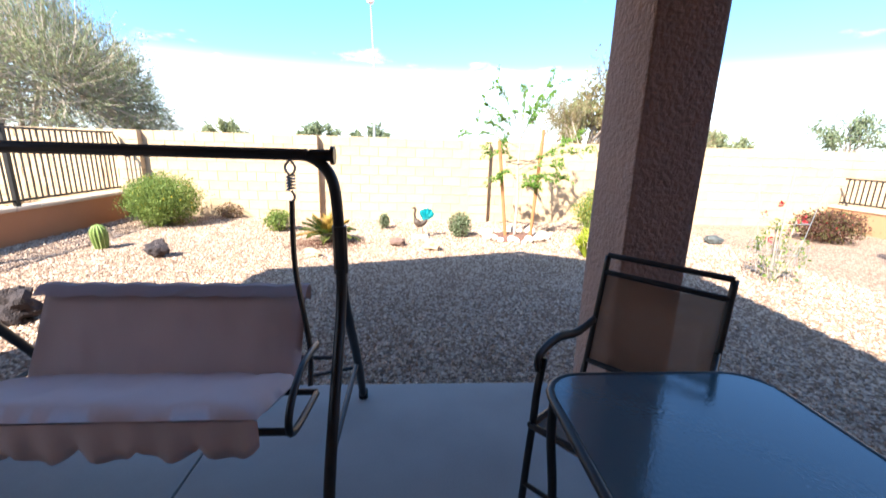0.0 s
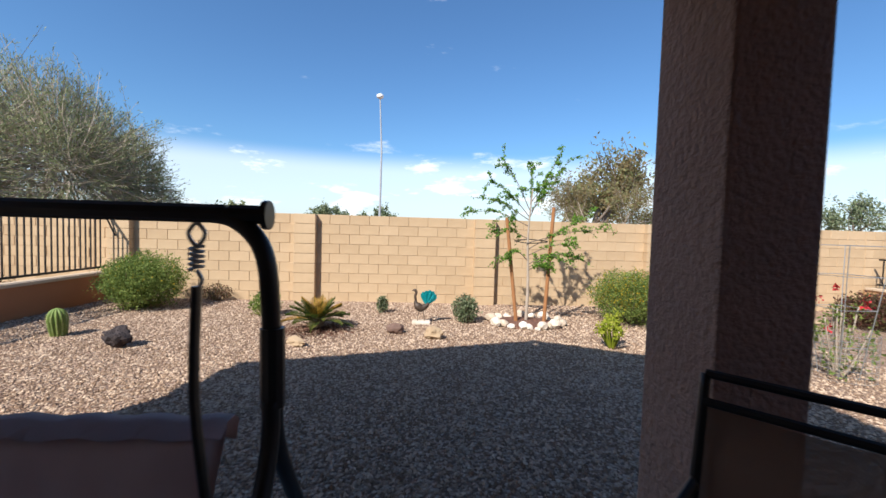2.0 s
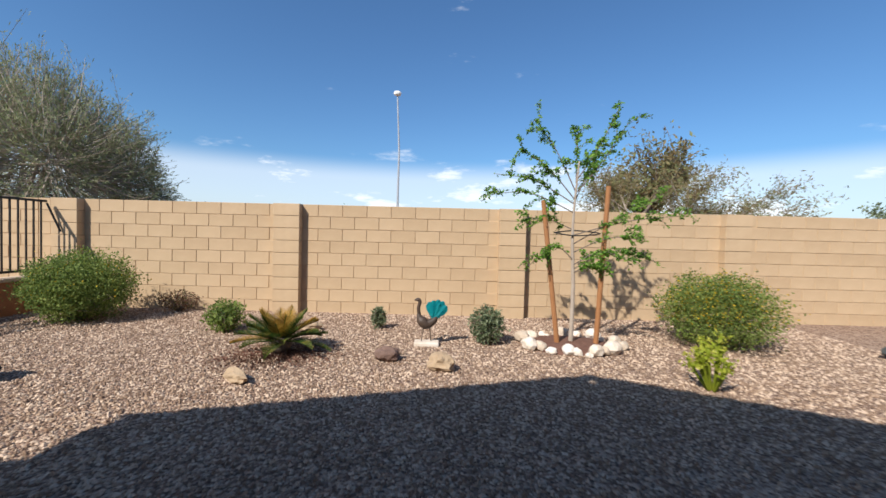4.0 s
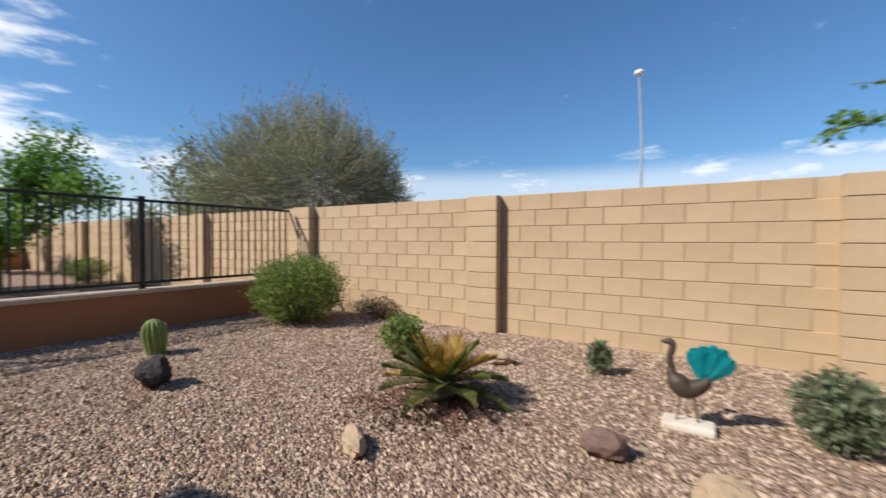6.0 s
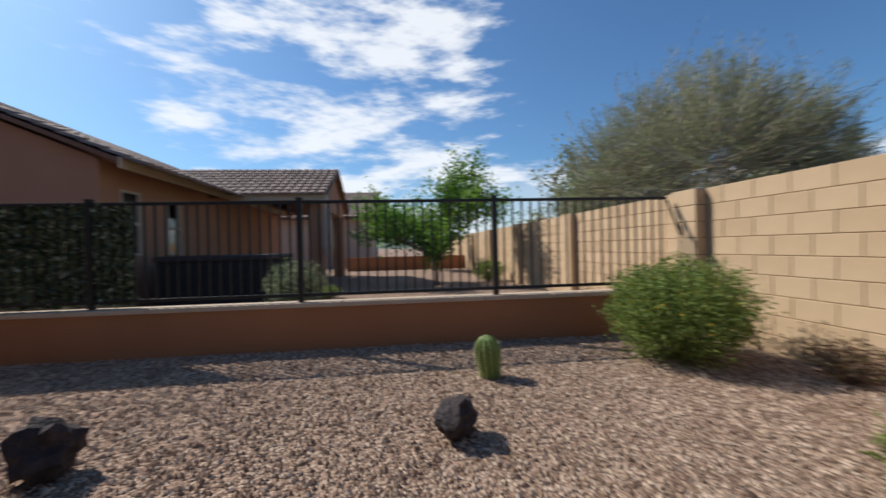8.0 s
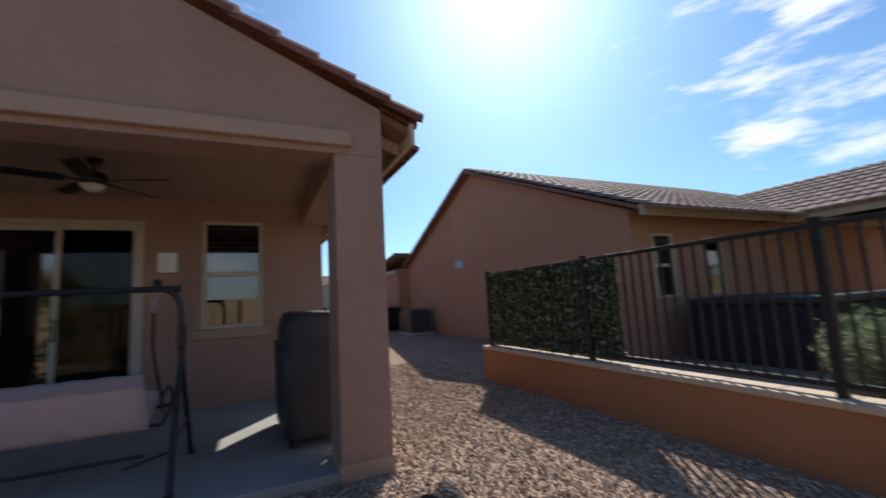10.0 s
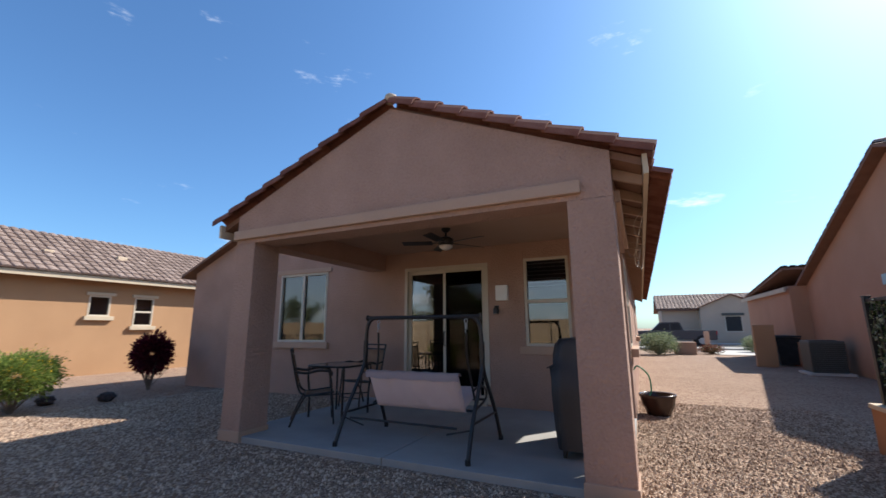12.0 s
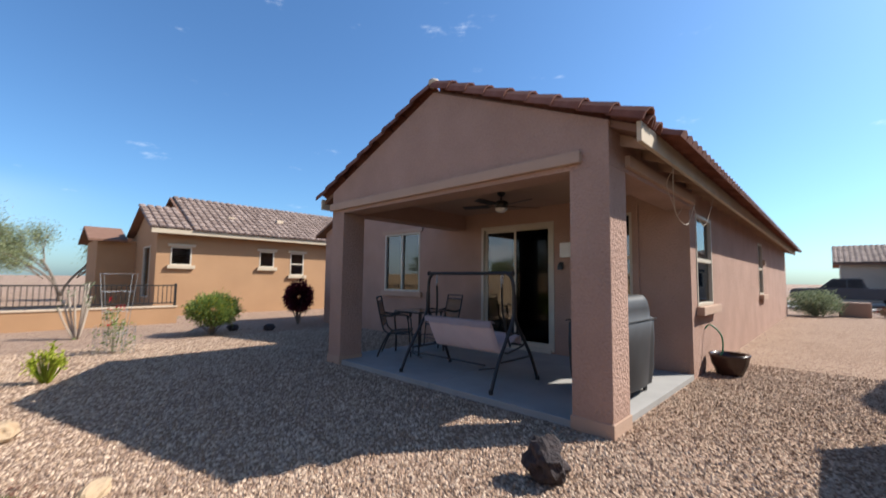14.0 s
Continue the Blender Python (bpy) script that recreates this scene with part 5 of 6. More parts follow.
def rose_and_cage():
    x, y = 4.60, 5.0
    r = fingers("rose_bush", "thin rose bush with red flowers on the gravel", x, y, PALEBARK, 12, 11, 0.95, 0.008, 0.24, L_SHRUB)
    rg = np.random.RandomState(3)
    P = np.concatenate([np.array(c) + rg.normal(size=(12, 3)) * 0.022 for c in ((-0.28, 0, 0.86), (0.12, -0.1, 0.82), (0.32, 0.05, 0.76), (0.02, 0.1, 0.95), (-0.05, 0.1, 0.5))])
    leaves("blossom", P, 0.03, RED_PETAL, r, 3, "red rose blossoms", long=1.1)
    leaves("foliage", rg.normal(size=(180, 3)) * (0.16, 0.16, 0.14) + (0, 0, 0.24), 0.028, L_SHRUB, r, 4)
    c = thing("wire_cage", "tapered wire cage round the rose bush", "cage", pose(x, y, G))
    for k in range(4):
        a = radians(45 + 90 * k)
        part("upright", tube([(0.16 * math.cos(a), 0.16 * math.sin(a), 0), (0.34 * math.cos(a), 0.34 * math.sin(a), 1.42)], 0.0045, 5), GALV, c)
    for z in (0.35, 0.75, 1.1, 1.42):
        q = 0.16 + 0.18 * z / 1.42
        part("ring", tube([(q * math.cos(radians(45 + 90 * k)), q * math.sin(radians(45 + 90 * k)), z) for k in range(5)], 0.004, 5), GALV, c)
    n = 26
    b = bmesh.new()
    for k in range(n):
        a = 2 * math.pi * k / n
        tube([(0.3 * math.cos(a), 0.3 * math.sin(a), 0), (0.3 * math.cos(a), 0.3 * math.sin(a), 0.5)], 0.0018, 3, b)
    for j in range(9):
        tube([(0.3 * math.cos(2 * math.pi * k / n), 0.3 * math.sin(2 * math.pi * k / n), 0.02 + 0.06 * j) for k in range(n + 1)], 0.0018, 3, b)
    part("wire_mesh", b, GALV, c, "fine galvanised rabbit wire")


rose_and_cage()

# trees beyond the walls
def feathery_tree(name, label, x, y, rx, ry, top, seed, mat, bark, tips, sprigs, leaf):
    """A dome of fine upswept twigs on forked limbs, with needle-like leaves along every twig."""
    t = thing(name, label, "tree", pose(x, y, G))
    rg = np.random.RandomState(seed)
    limbs = bmesh.new()
    ends = []
    for k in range(9):
        a, q = 2.39996 * k, 0.25 + 0.5 * (k % 3) / 2
        e = Vector((rx * q * math.cos(a), ry * q * math.sin(a), top * (0.62 - 0.25 * q)))
        ends.append(e)
        tube(bend([(0, 0, 0), e * 0.45 + Vector((0, 0, 0.1)), e], 5), [0.13 - 0.0105 * j for j in range(11)], 7, limbs)
    fine, V, W = bmesh.new(), [], []
    for k in range(tips):
        a, el = rg.uniform(0, 2 * math.pi), math.asin(rg.uniform(-0.22, 1.0))
        d = Vector((math.cos(a) * math.cos(el), math.sin(a) * math.cos(el), math.sin(el)))
        bump = 1 + 0.13 * noise.noise(d * 2.3 + Vector((seed, 0, 0))) + 0.10 * rg.normal() * (rg.uniform() > 0.5)
        z0 = top * 0.34
        tip = Vector((d.x * rx, d.y * ry, z0 + d.z * (top - z0))) * 1.0
        tip = Vector((tip.x * bump, tip.y * bump, max(0.9, z0 + (tip.z - z0) * bump)))
        near = sorted(ends, key=lambda e: (e - tip).length)
        root = near[rg.randint(0, 5)].lerp(tip, rg.uniform(0.15, 0.6))
        up = Vector((0, 0, 0.10 * (tip - root).length))
        line = bend([root, root.lerp(tip, 0.5) - up + Vector(rg.normal(size=3) * 0.08), tip], 3)
        tube(line, [0.016 - 0.002 * j for j in range(7)], 3, fine)
        n = sprigs
        u = rg.uniform(0.6, 6.0, n)
        for q in u:
            j = min(5, int(q))
            V.append(line[j].lerp(line[j + 1], q - j))
            W.append((line[j + 1] - line[j]).normalized() + Vector(rg.normal(size=3) * 0.55))
    part("trunk", limbs, bark, t, smooth=True)
    part("twig_work", fine, bark, t, "fine branching twigs")
    C, A = np.array([list(p) for p in V]), np.array([list(w) for w in W])
    C = C + rg.normal(size=C.shape) * 0.05
    A /= np.linalg.norm(A, axis=1)[:, None]
    S = np.cross(A, rg.normal(size=A.shape))
    S /= np.linalg.norm(S, axis=1)[:, None] + 1e-9
    ln = rg.uniform(0.6, 1.4, (len(C), 1)) * leaf
    verts = np.stack([C, C + A * ln * 0.5 + S * 0.011, C + A * ln, C + A * ln * 0.5 - S * 0.011], 1).reshape(-1, 3)
    k = np.arange(len(C))[:, None] * 4
    raw("crown", verts, np.concatenate([k + (0, 1, 2), k + (0, 2, 3)], 1).reshape(-1, 3), mat, t)
    return t


feathery_tree("palo_verde", "large airy palo verde tree beyond the block wall", -12.5, 14.4, 4.4, 3.6, 6.1, 51, L_PALO, PALEBARK, 2600, 34, 0.13)
limb_tree("mesquite", "sparse bare-twigged mesquite tree behind the block wall", 5.6, 13.0,
          [((0, 0, 0), (0.5, 0, 1.6), 0.06), ((0, 0, 0.3), (1.8, 0, 1.5), 0.05), ((0, 0, 0.3), (-0.9, 0.2, 1.6), 0.05), ((0, 0, 0.3), (1.0, 0.4, 1.6), 0.05)],
          0.75, 54, L_DRY, PALEBARK, 14000, 0.024, 4.0, 3, 4, 0.02, 0.09, taper=0.5)
limb_tree("eucalyptus", "tall brownish eucalyptus tree behind the wall", 8.6, 20.5,
          [((0, 0, 0), (0.1, 0, 2.8), 0.15), ((0, 0, 1.2), (0.7, 0, 2.6), 0.1), ((0, 0, 1.2), (-0.7, 0.2, 2.3), 0.1)],
          0.6, 57, L_DRY, BARK, 9000, 0.085, 2.4, 3, 4, 0.06, 0.22)
limb_tree("citrus_tree", "bright green leafy tree in the neighbouring yard", -12.9, 6.6,
          [((0, 0, 0), (0.0, 0, 1.1), 0.07), ((0, 0, 0.8), (-1.1, -0.4, 1.6), 0.05), ((0, 0, 0.8), (0.4, 1.1, 1.9), 0.05), ((0, 0, 0.9), (0.2, 0.3, 2.0), 0.05), ((0, 0, 0.7), (0.3, -1.2, 1.4), 0.05)],
          0.75, 60, L_FRESH, BARK, 12000, 0.055, 2.2, 2, 5, 0.10, 0.17)
limb_tree("palo_verde", "leafless-looking yellow-green palo verde far behind the fence", 24.5, 4.6,
          [((0, 0, 0), (0.5, 0.8, 2.2), 0.08), ((0, 0, 0.3), (0, -1.2, 2.2), 0.07), ((0, 0, 0.4), (0, 1.4, 2.0), 0.07)],
          0.6, 63, L_PALO, BARK, 20000, 0.03, 4, 3, 4, 0.0, 0.25)
for k, (x, y, h, mat) in enumerate(((43.5, 40, 6.3, L_GREY), (-17.5, 40, 3.6, L_PALO), (-13.5, 60, 4.6, L_GREY), (-6.0, 60, 4.4, L_GREY), (30, 42, 4.2, L_PALO), (35, 44, 3.4, L_PALO), (-30, 8.0 + 12, 4.0, L_PALO), (30, 16, 3.2, L_SHRUB), (34, 9, 3.0, L_SHRUB), (-20, 7.2, 2.6, L_FRESH), (-16.5, 12.5, 4.6, L_PALO))):
    limb_tree("tree", "distant desert tree beyond the walls" if y > 12 else "green garden tree in a neighbouring yard", x, y,
              [((0, 0, 0), (0.2, 0, h * 0.55), 0.12), ((0, 0, h * 0.2), (h * 0.3, 0.2, h * 0.5), 0.08), ((0, 0, h * 0.2), (-h * 0.3, 0, h * 0.5), 0.08)],
              0.8, 70 + k, mat, BARK, 2600, 0.06 + 0.0022 * abs(y), 2.2, 2, 4, 0.0, 0.05 * h)

lampost = thing("street_lamp", "very tall slender steel light mast with round head", "street lamp", pose(-2.70, 28.2, G))
part("mast", tube([(0, 0, 0), (0.05, 0, 6.5), (-0.12, 0, 10.0)], [0.09, 0.055, 0.04], 8), POLE, lampost)
part("lamp_head", blob(0.22, 2, 0.05, 2, (1.1, 1, 0.8)), WHITE, lampost, "white lamp head").location = (-0.12, 0, 9.9)

# ---- neighbours ----


def house_west():
    h = thing("neighbour_house", "rust-tan stucco house with brown tile roof beyond the fence", "house")
    X, YN, YS, EZ = -8.8, 0.35, -12.0, 2.70
    YA, ZA = -5.6, 5.22
    part("gable_wall", prism_x([(YN, G), (YN, EZ), (YA, ZA), (YS, EZ), (YS, G)], X - 0.2, X), STUCCO_W, h)
    b = bmesh.new()
    wins = [(-9.95, -9.35, 1.0, 2.25), (-11.5, -10.9, 1.0, 2.2)]
    wall_boxes(-20, X - 0.2, G, EZ, wins, lambda a, c, d, e: box(a, c, YN - 0.2, YN, d, e, bm=b))
    part("north_wall", b, STUCCO_W, h)
    for u in wins:
        window_unit(h, "y", YN, *u, 1, "h", False, False)
    part("west_wall", box(-20.2, -20, YS, YN, G, EZ), STUCCO_W, h)
    part("south_wall", box(-20, X - 0.2, YS, YS + 0.2, G, EZ), STUCCO_W, h)
    part("inner_ceiling", box(-20, X - 0.2, YS + 0.2, YN - 0.2, EZ - 0.06, EZ - 0.02), INSIDE, h)
    t = 0.08
    part("roof", prism_x([(YN + 0.5, EZ - 0.05), (YA, ZA + 0.1), (YA, ZA + 0.02), (YN + 0.5, EZ - 0.13)], -20.4, X + 0.28), DECK, h)
    part("roof", prism_x([(YS - 0.3, EZ - 0.05), (YA, ZA + 0.1), (YA, ZA + 0.02), (YS - 0.3, EZ - 0.13)], -20.4, X + 0.28), DECK, h)
    part("fascia", box(-20.4, X + 0.3, YN + 0.5, YN + 0.54, EZ - 0.22, EZ - 0.03, 0.004), TRIM_LIGHT, h, "pale painted fascia")
    dn = Vector((0, YN + 0.5 - YA, EZ - 0.05 - ZA - 0.1))
    tile_roof("roof_tiles", h, (X + 0.28, YA, ZA + 0.12), (-1, 0, 0), dn, 46, 20, ROOF_BROWN, 0.25, 0.37, 0.07)
    dn2 = Vector((0, YS - 0.3 - YA, EZ - 0.05 - ZA - 0.1))
    tile_roof("roof_tiles", h, (X + 0.28, YA, ZA + 0.12), (-1, 0, 0), dn2, 46, 19, ROOF_BROWN, 0.25, 0.37, 0.07)
    # lower part towards the street
    part("side_wall", box(-20, -8.3, -18.4, YS - 0.001, G, 2.7), STUCCO_W, h)
    part("side_roof", prism_x([(-18.9, 2.65), (YS, 3.35), (YS, 3.27), (-18.9, 2.57)], -20.2, -8.2), DECK, h)
    part("side_fascia", box(-8.2, -8.16, -18.9, YS, 2.5, 2.66), TRIM_LIGHT, h)
    tile_roof("roof_tiles", h, (-8.16, YS, 3.37), (-1, 0, 0), (0, -6.45, -0.7), 50, 17, ROOF_BROWN, 0.25, 0.37, 0.07)
    # covered porch
    part("porch_beam", box(-18.6, -13.4, 3.0, 3.3, 2.30, 2.65, 0.01), STUCCO_W, h)
    for x in (-18.6, -13.85):
        part("porch_post", box(x, x + 0.42, 2.9, 3.32, G, 2.30, 0.01), STUCCO_W, h)
    part("porch_gable", prism([(-18.6, 2.65), (-13.4, 2.65), (-16.0, 3.7)], 3.05, 3.3), STUCCO_W, h)
    part("porch_roof", prism([(-13.0, 2.60), (-16.0, 3.82), (-16.0, 3.74), (-13.0, 2.52)], -2.5, 3.5), DECK, h)
    part("porch_roof", prism([(-19.0, 2.60), (-16.0, 3.82), (-16.0, 3.74), (-19.0, 2.52)], -2.5, 3.5), DECK, h)
    part("porch_fascia", box(-13.0, -12.96, 0.9, 3.5, 2.44, 2.61), TRIM_LIGHT, h)
    tile_roof("roof_tiles", h, (-16.0, -2.5, 3.83), (0, 1, 0), (3.0, 0, -1.22), 24, 9, ROOF_BROWN, 0.25, 0.37, 0.07)
    part("wall_vent", box(X, X + 0.03, -7.0, -6.5, 2.25, 2.5, 0.006), TEAL_VENT, h, "pale blue-green vent panel")


TEAL_VENT = material("weathered vent paint", [(0.32, 0.45, 0.45), (0.4, 0.52, 0.52)], 0.6, 6, 40, 0)
house_west()


def house_east():
    h = thing("neighbour_house", "tan stucco house with brown tile roof behind the yard", "house")
    X, YN, YS, EZ = 12.0, 3.0, -13, 2.95
    wins = [(1.92, 2.58, 1.71, 2.36), (-1.1, -0.5, 1.72, 2.36), (-2.42, -1.8, 1.42, 2.36)]
    b = bmesh.new()
    wall_boxes(YS, YN, G, EZ, wins, lambda a, c, d, e: box(X, X + 0.2, a, c, d, e, bm=b))
    part("west_wall", b, STUCCO_E, h)
    for k, u in enumerate(wins):
        window_unit(h, "x", X, *u, -1, "h" if k == 2 else "", True, True, TRIM_LIGHT, 0.14, blind=0.55)
    b = bmesh.new()
    nw = (12.9, 14.0, 0.55, 2.4)
    wall_boxes(X + 0.2, 17.5, G, EZ, [nw], lambda a, c, d, e: box(a, c, YN - 0.2, YN, d, e, bm=b))
    part("north_wall", b, STUCCO_E, h)
    window_unit(h, "y", YN, *nw, 1, "", False, False)
    part("east_wall", box(17.5, 17.7, YS, YN, G, EZ), STUCCO_E, h)
    part("south_wall", box(X + 0.2, 17.5, YS, YS + 0.2, G, EZ), STUCCO_E, h)
    part("inner_ceiling", box(X + 0.2, 17.5, YS + 0.2, YN - 0.2, EZ - 0.05, EZ - 0.02), INSIDE, h)
    part("gable_wall", prism([(X, EZ), (17.7, EZ), (14.85, 4.42)], YN - 1.3, YN - 1.1), STUCCO_E, h)
    part("roof", prism([(X - 0.4, EZ - 0.02), (14.85, 4.55), (14.85, 4.47), (X - 0.4, EZ - 0.1)], YS - 0.3, YN - 0.9), DECK, h)
    part("roof", prism([(18.1, EZ - 0.02), (14.85, 4.55), (14.85, 4.47), (18.1, EZ - 0.1)], YS - 0.3, YN - 0.9), DECK, h)
    part("fascia", box(X - 0.44, X - 0.4, YS, YN + 0.25, EZ - 0.17, EZ - 0.02, 0.004), TRIM_LIGHT, h, "pale painted fascia")
    tile_roof("roof_tiles", h, (14.85, YS, 4.57), (0, 1, 0), (X - 0.4 - 14.85, 0, EZ - 4.57), 60, 10, ROOF_BROWN, 0.25, 0.368, 0.07)
    tile_roof("roof_tiles", h, (14.85, YS, 4.57), (0, 1, 0), (18.1 - 14.85, 0, EZ - 4.57), 60, 10, ROOF_BROWN, 0.25, 0.368, 0.07)
    part("front_gable", prism([(X, EZ), (15.6, EZ), (13.8, 3.80)], YN - 0.2, YN), STUCCO_E, h)
    for x0, x1 in ((X - 0.4, 13.8), (16.0, 13.8)):
        part("front_roof", prism([(x0, EZ - 0.02), (13.8, 3.92), (13.8, 3.84), (x0, EZ - 0.1)], YN - 1.8, YN + 0.25), DECK, h)
    tile_roof("roof_tiles", h, (13.8, YN - 0.95, 3.94), (0, 1, 0), (X - 0.4 - 13.8, 0, EZ - 3.94), 5, 6, ROOF_BROWN, 0.25, 0.40, 0.07)
    part("roof_vent", box(13.0, 13.25, -1.9, -1.6, 3.7, 3.85, 0.02), CAPSTONE, h)
    part("roof_vent", box(12.9, 13.1, 0.2, 0.45, 3.62, 3.75, 0.02), CAPSTONE, h)
    part("rear_wing", box(15.5, 18.5, YN + 0.001, 4.2, G, 2.7), STUCCO_E, h)
    part("rear_wing_roof", prism([(15.2, 2.7), (17.0, 3.3), (18.8, 2.7), (18.8, 2.62), (17.0, 3.22), (15.2, 2.62)], YN + 0.3, 4.5), DECK, h)


house_east()


def street_house(x0, x1, y, roofz, label):
    h = thing("street_house", label, "house")
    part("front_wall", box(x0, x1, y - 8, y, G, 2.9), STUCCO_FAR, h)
    part("roof", prism_x([(y + 0.5, 2.8), (y - 4, roofz), (y - 8.5, 2.8), (y - 8.5, 2.7), (y - 4, roofz - 0.1), (y + 0.5, 2.7)], x0 - 0.4, x1 + 0.4), DECK, h)
    tile_roof("roof_tiles", h, (x0 - 0.4, y - 4, roofz + 0.02), (1, 0, 0), (0, 4.5, 2.8 - roofz), int((x1 - x0 + 0.8) / 0.3), 12, ROOF_BROWN, 0.3, 0.385, 0.07)
    gx = x0 + (x1 - x0) * 0.72
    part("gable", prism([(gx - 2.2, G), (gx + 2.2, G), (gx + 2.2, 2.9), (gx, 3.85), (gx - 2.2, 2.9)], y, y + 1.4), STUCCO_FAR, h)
    part("gable_roof", prism([(gx - 2.5, 2.85), (gx, 3.95), (gx + 2.5, 2.85), (gx + 2.5, 2.75), (gx, 3.85), (gx - 2.5, 2.75)], y - 2, y + 1.6), DECK, h)
    w = part("window", box(gx - 0.6, gx + 0.6, y + 1.4, y + 1.43, 0.9, 2.2), FRAME, h)
    part("pane", box(gx - 0.52, gx + 0.52, y + 1.43, y + 1.435, 0.98, 2.12), SCREEN, w)
    part("window_awning", box(gx - 0.75, gx + 0.75, y + 1.4, y + 1.55, 2.2, 2.4, 0.02), GREEN_METAL, h)
    part("entry", box(gx - 4.2, gx - 2.9, y, y + 0.02, G, 2.3), SCREEN, h)
    g = part("garage_door", box(x0 + 0.8, x0 + 5.2, y, y + 0.04, G, 2.15), STUCCO_W, h, "brown panelled garage door")
    for k in range(4):
        part("door_panel", box(x0 + 0.9, x0 + 5.1, y + 0.04, y + 0.06, 0.02 + 0.53 * k, 0.5 + 0.53 * k, 0.01), DECK, g)


street_house(-23, -5.2, -35, 4.3, "pale tan stucco house with tile roof across the street")
street_house(2.0, 18.0, -37, 4.3, "pale stucco house with reddish roof further along the street")
street_house(-46, -29, -35, 4.3, "pale tan stucco house further down the street")
tagged(link_mesh("road", box(-120, 120, -31.5, -24.5, G, G + 0.012), ASPHALT), "grey asphalt residential street", "road", kind="structure")
for a, b in ((-23.2, -24.5), (-32.8, -31.5)):
    tagged(link_mesh("pavement", box(-120, 120, *sorted((a, b)), G, G + 0.13, 0.02), CONCRETE), "pale concrete pavement with kerb", "pavement", kind="structure")
tagged(link_mesh("driveway", box(-12.5, -6.9, -23.2, -18.4, G, G + 0.02), CONCRETE), "pale concrete driveway", "driveway", kind="structure")


def pickup():
    t = thing("pickup_truck", "dark blue pickup truck parked at the kerb", "truck", pose(-5.5, -29.6, G + 0.012))
    body = [(-2.8, 0.45), (2.75, 0.45), (2.8, 0.95), (2.55, 1.08), (1.35, 1.14), (0.75, 1.72), (-0.55, 1.74), (-0.75, 1.14), (-2.8, 1.12)]
    b = prism(body, -0.95, 0.95)
    bmesh.ops.bevel(b, geom=b.edges[:], offset=0.05, segments=2, affect="EDGES")
    bd = part("body", b, TRUCK, t, smooth=False)
    part("side_window", prism([(1.2, 1.16), (0.72, 1.62), (0.15, 1.64), (0.15, 1.16)], 0.952, 0.958), SCREEN, bd)
    part("side_window", prism([(0.07, 1.16), (0.07, 1.64), (-0.48, 1.66), (-0.6, 1.16)], 0.952, 0.958), SCREEN, bd)
    for x in (-1.85, 1.75):
        for y in (-0.85, 0.85):
            w = part("wheel", tube([(x, y - 0.13, 0.39), (x, y + 0.13, 0.39)], 0.39, 20), RUBBER, t)
            part("rim", tube([(x, y - 0.14, 0.39), (x, y + 0.14, 0.39)], 0.22, 14), GALV, w)
    part("headlight", box(2.7, 2.81, 0.55, 0.85, 0.8, 0.95, 0.01), WHITE, t)
    part("tail_light", box(-2.82, -2.76, 0.75, 0.93, 0.8, 1.08, 0.01), RED_PETAL, t)


pickup()
tagged(link_mesh("planter_box", box(-5.9, -4.9, -18.8, -18.1, G, 0.55, 0.04), STUCCO_TRIM), "tan stucco utility pedestal beside the drive", "box")
tagged(link_mesh("mailbox_post", box(-7.0, -6.75, -22.5, -22.2, G, 1.05, 0.03), STUCCO_TRIM), "small pale stucco mailbox post by the street", "post")
tagged(link_mesh("wing_wall", box(-7.6, -7.0, -11.75, -11.55, G, 1.35, 0.02), STUCCO_E), "stub stucco screen wall beside the neighbour's bins", "wall")


def ac_unit(x, y):
    a = thing("air_conditioner", "grey-green outdoor air conditioner unit on a pad", "air conditioner", pose(x, y, G))
    part("pad", box(-0.5, 0.5, -0.5, 0.5, 0, 0.07, 0.01), CONCRETE, a)
    part("cabinet", box(-0.4, 0.4, -0.4, 0.4, 0.07, 0.95, 0.03), GREEN_METAL, a)
    for k in range(14):
        part("louvre", box(-0.41, 0.41, -0.41, 0.41, 0.14 + 0.055 * k, 0.155 + 0.055 * k), BLACK_STEEL, a)
    part("fan_grille", tube([(0, 0, 0.95), (0, 0, 0.97)], 0.33, 20), BLACK_STEEL, a)


ac_unit(-8.15, -9.4)


def wheelie_bin(x, y, label):
    b = thing("wheelie_bin", label, "bin", pose(x, y, G, 0, 0, 90), "bins by the neighbour's wall")
    bm2 = bmesh.new()
    vs = []
    for z, s in ((0.05, 0.24), (0.98, 0.31)):
        vs.append([bm2.verts.new((s * c, s * d * 1.15, z)) for c, d in ((-1, -1), (1, -1), (1, 1), (-1, 1))])
    for k in range(4):
        bm2.faces.new((vs[0][k], vs[0][(k + 1) % 4], vs[1][(k + 1) % 4], vs[1][k]))
    bm2.faces.new(vs[0][::-1])
    bm2.faces.new(vs[1])
    part("body", bm2, RUBBER, b)
    part("lid", box(-0.34, 0.34, -0.38, 0.38, 0.985, 1.05, 0.03), GRILLCOVER, b)
    for y2 in (-0.25, 0.25):
        part("wheel", tube([(-0.27, y2 - 0.03, 0.12), (-0.27, y2 + 0.03, 0.12)], 0.12, 14), RUBBER, b)


wheelie_bin(-8.05, -12.3, "black wheeled rubbish bin beside the wall")
wheelie_bin(-8.05, -13.3, "black wheeled bin behind the other bin")

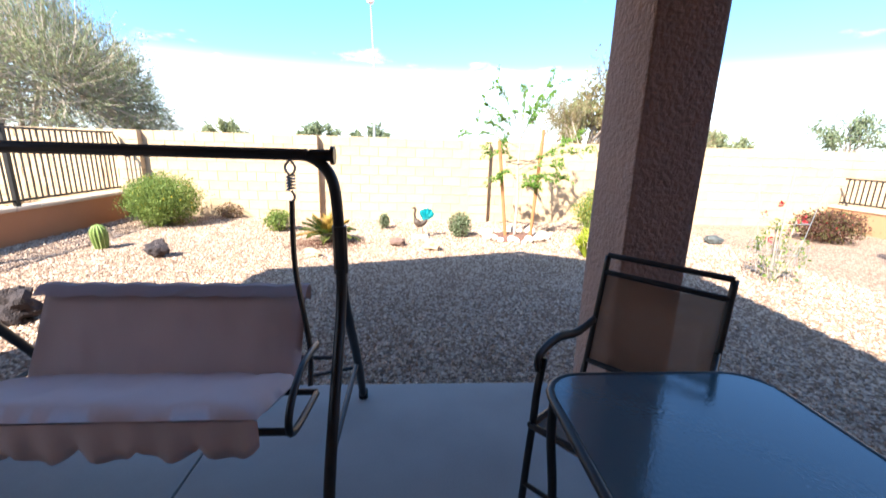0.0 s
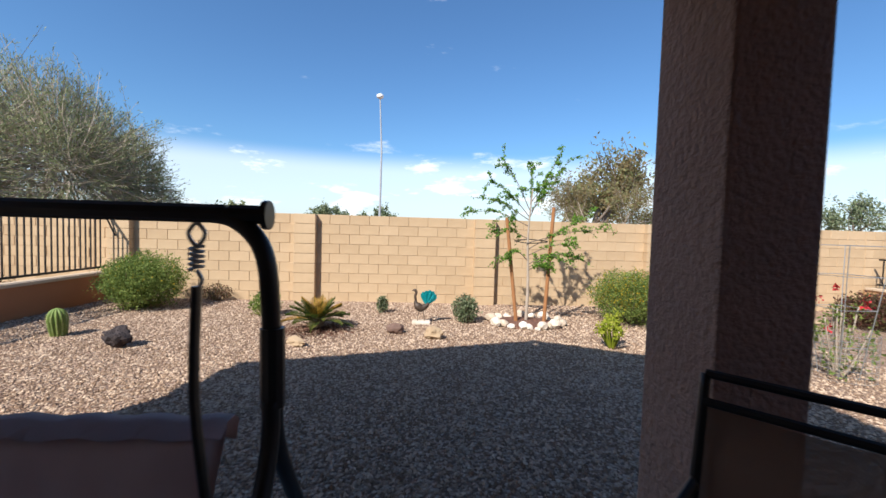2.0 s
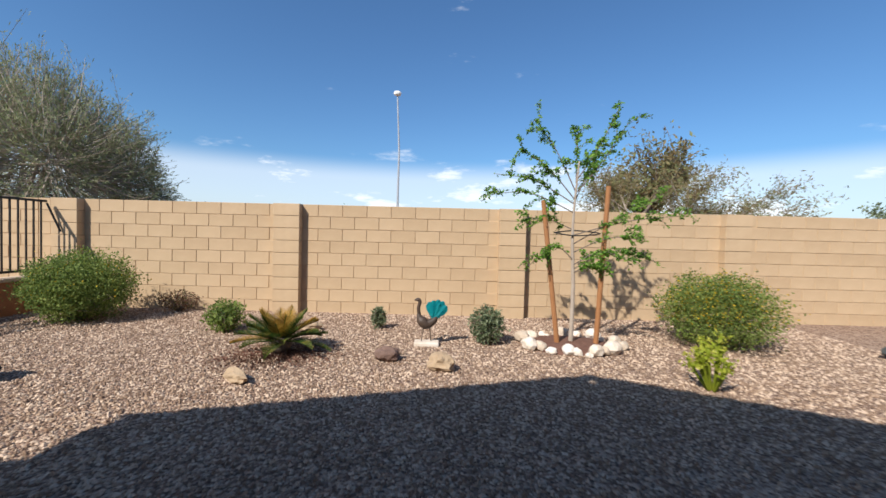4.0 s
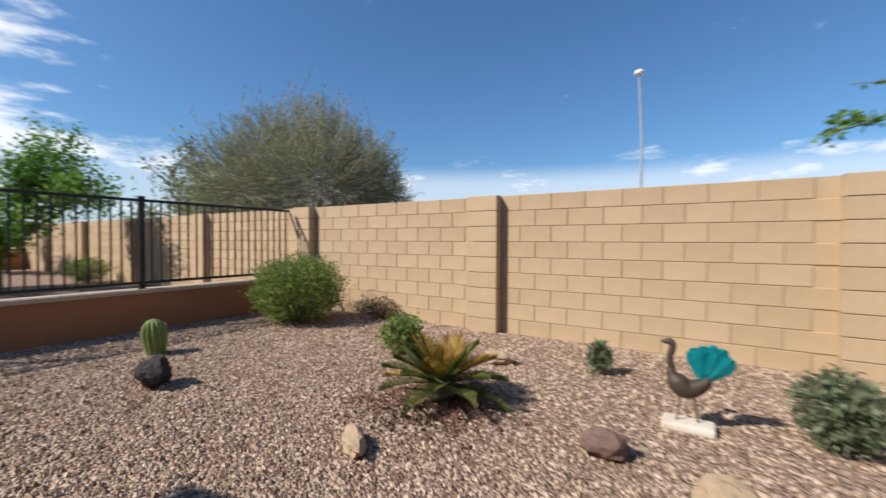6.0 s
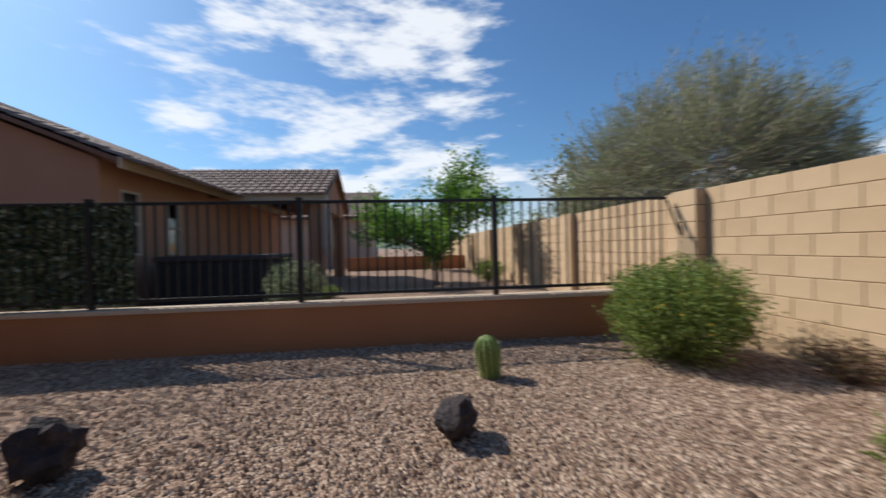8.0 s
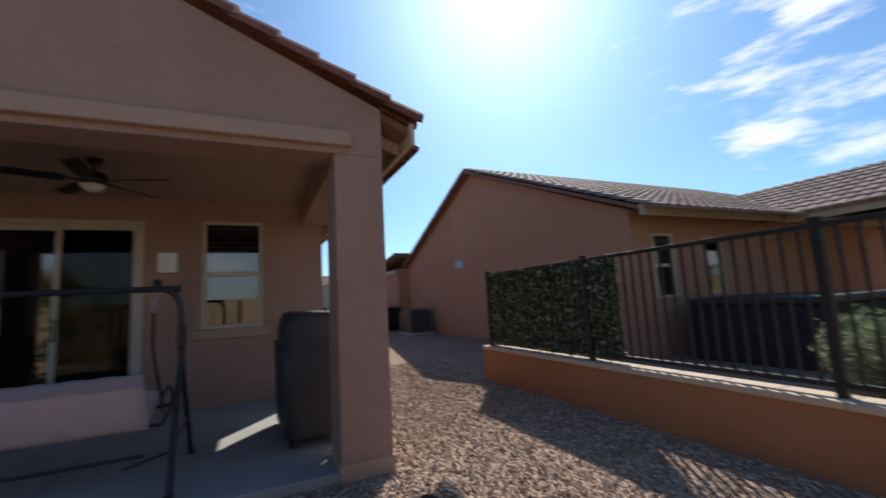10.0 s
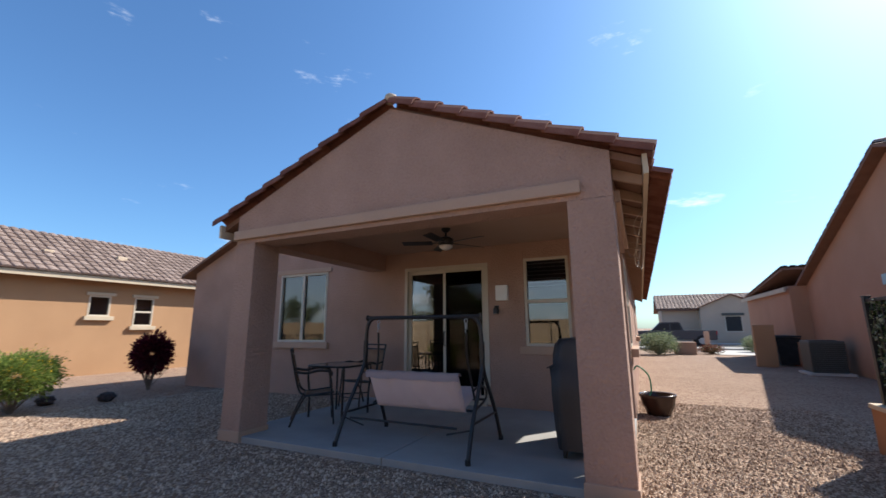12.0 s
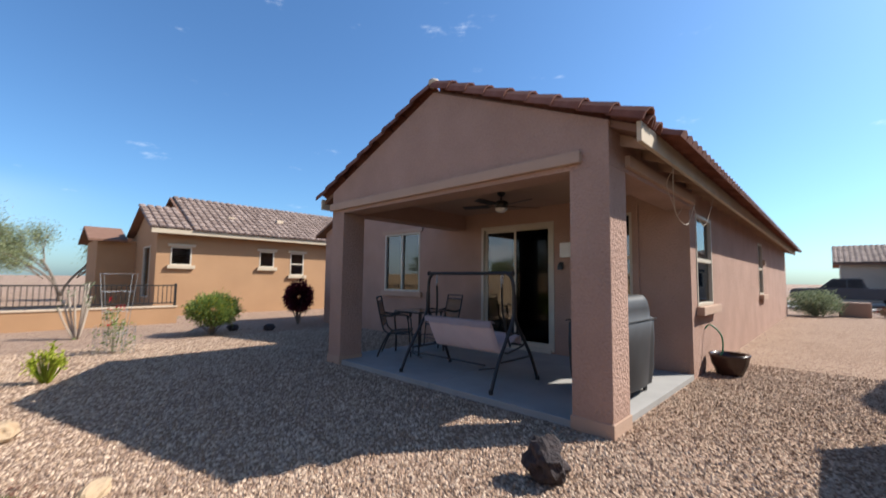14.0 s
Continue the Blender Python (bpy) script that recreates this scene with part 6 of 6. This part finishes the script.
# hedge screen on the fence
scr = thing("hedge_screen", "artificial green leaf screen tied to the iron fence", "screen")
part("backing", box(-5.81, -5.795, 0.13, 2.62, 0.49, 1.55), L_FAKE, scr)
rg = np.random.RandomState(6)
for sx in (-5.782, -5.825):
    P = np.stack([sx + rg.normal(size=5200) * 0.012, rg.uniform(0.11, 2.64, 5200), rg.uniform(0.48, 1.565, 5200)], 1)
    leaves("leaf_layer", P, 0.034, L_FAKE, scr, 6, long=1.6)
# extra pale leaves in front: light flecks put in as colour
P = np.stack([-5.765 + rg.normal(size=900) * 0.008, rg.uniform(0.11, 2.64, 900), rg.uniform(0.48, 1.565, 900)], 1)
leaves("glint_leaf_layer", P, 0.03, L_GLINT, scr, 8, "pale leaves painted as glints on the glossy screen", long=1.6)["kind"] = "stuff"
# things behind the fence
hot = thing("covered_spa", "black covered spa tub on the neighbour's patio", "spa tub", pose(-10.4, 1.9, G))
part("shell", box(-1.0, 1.0, -1.0, 1.0, 0, 0.92, 0.04), RUBBER, hot)
part("cover", box(-1.04, 1.04, -1.04, 1.04, 0.92, 1.04, 0.04), GRILLCOVER, hot)
umb = thing("folded_umbrella", "folded beige patio umbrella on a pole", "umbrella", pose(-12.6, 3.6, G))
part("pole", tube([(0, 0, 0), (0, 0, 2.6)], 0.025, 8), POLE, umb)
part("canopy", tube([(0, 0, 0.9), (0, 0, 1.2), (0, 0, 1.9), (0, 0, 2.5)], [0.10, 0.16, 0.12, 0.03], 9), STUCCO_FAR, umb)
part("base", tube([(0, 0, 0), (0, 0, 0.08)], 0.25, 16), RUBBER, umb)
tagged(link_mesh("wall_west_far", box(-22, -21.8, 3.0, 8.98, G, 0.6), LOWWALL), "low rust stucco wall at the neighbour's far side", "wall", kind="structure")
hs = thing("neighbour_house", "tan stucco house with brown tile roof two plots away", "house")
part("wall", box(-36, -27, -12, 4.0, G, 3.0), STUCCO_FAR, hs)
part("roof", prism([(-26.5, 2.95), (-31.5, 5.1), (-36.5, 2.95), (-36.5, 2.85), (-31.5, 5.0), (-26.5, 2.85)], -12.4, 4.4), DECK, hs)
tile_roof("roof_tiles", hs, (-31.5, -12.4, 5.12), (0, 1, 0), (5, 0, -2.15), 56, 14, ROOF_BROWN, 0.3, 0.385, 0.07)

# ---- loose stones on the gravel ----


def scatter_stones():
    rg = np.random.RandomState(2)
    n = 170000
    P = np.stack([rg.uniform(-6.1, 5.5, n), rg.uniform(-2.5, 8.9, n)], 1)
    keep = ~((P[:, 0] > -3.32) & (P[:, 0] < 1.38) & (P[:, 1] < 2.63)) & ~((P[:, 0] > -3.32) & (P[:, 1] < -0.45)) & ~((np.abs(P[:, 0] - TX) < 0.5) & (np.abs(P[:, 1] - TY) < 0.42))
    P = P[keep]
    n = len(P)
    oct6 = np.array([(1, 0, 0), (0, 1, 0), (-1, 0, 0), (0, -1, 0), (0, 0, 1), (0, 0, -1)], float)
    s = rg.uniform(0.006, 0.017, (n, 1, 1)) * rg.uniform(0.7, 1.3, (n, 6, 1)) * oct6[None] * rg.uniform(0.6, 1.5, (n, 1, 3))
    a = rg.uniform(0, 6.28, n)
    c, d = np.cos(a)[:, None], np.sin(a)[:, None]
    V = np.stack([s[..., 0] * c - s[..., 1] * d, s[..., 0] * d + s[..., 1] * c, s[..., 2] * 0.8], -1)
    V[..., 0] += P[:, None, 0]
    V[..., 1] += P[:, None, 1]
    V[..., 2] += G + 0.004
    f = np.array([(0, 1, 4), (1, 2, 4), (2, 3, 4), (3, 0, 4)])
    F = (np.arange(n)[:, None, None] * 6 + f[None]).reshape(-1, 3)
    ob = raw("gravel_stones", V.reshape(-1, 3), F, STONES)
    tagged(ob, "loose pinkish tan gravel stones", "gravel", kind="stuff")


scatter_stones()
put_blocks()
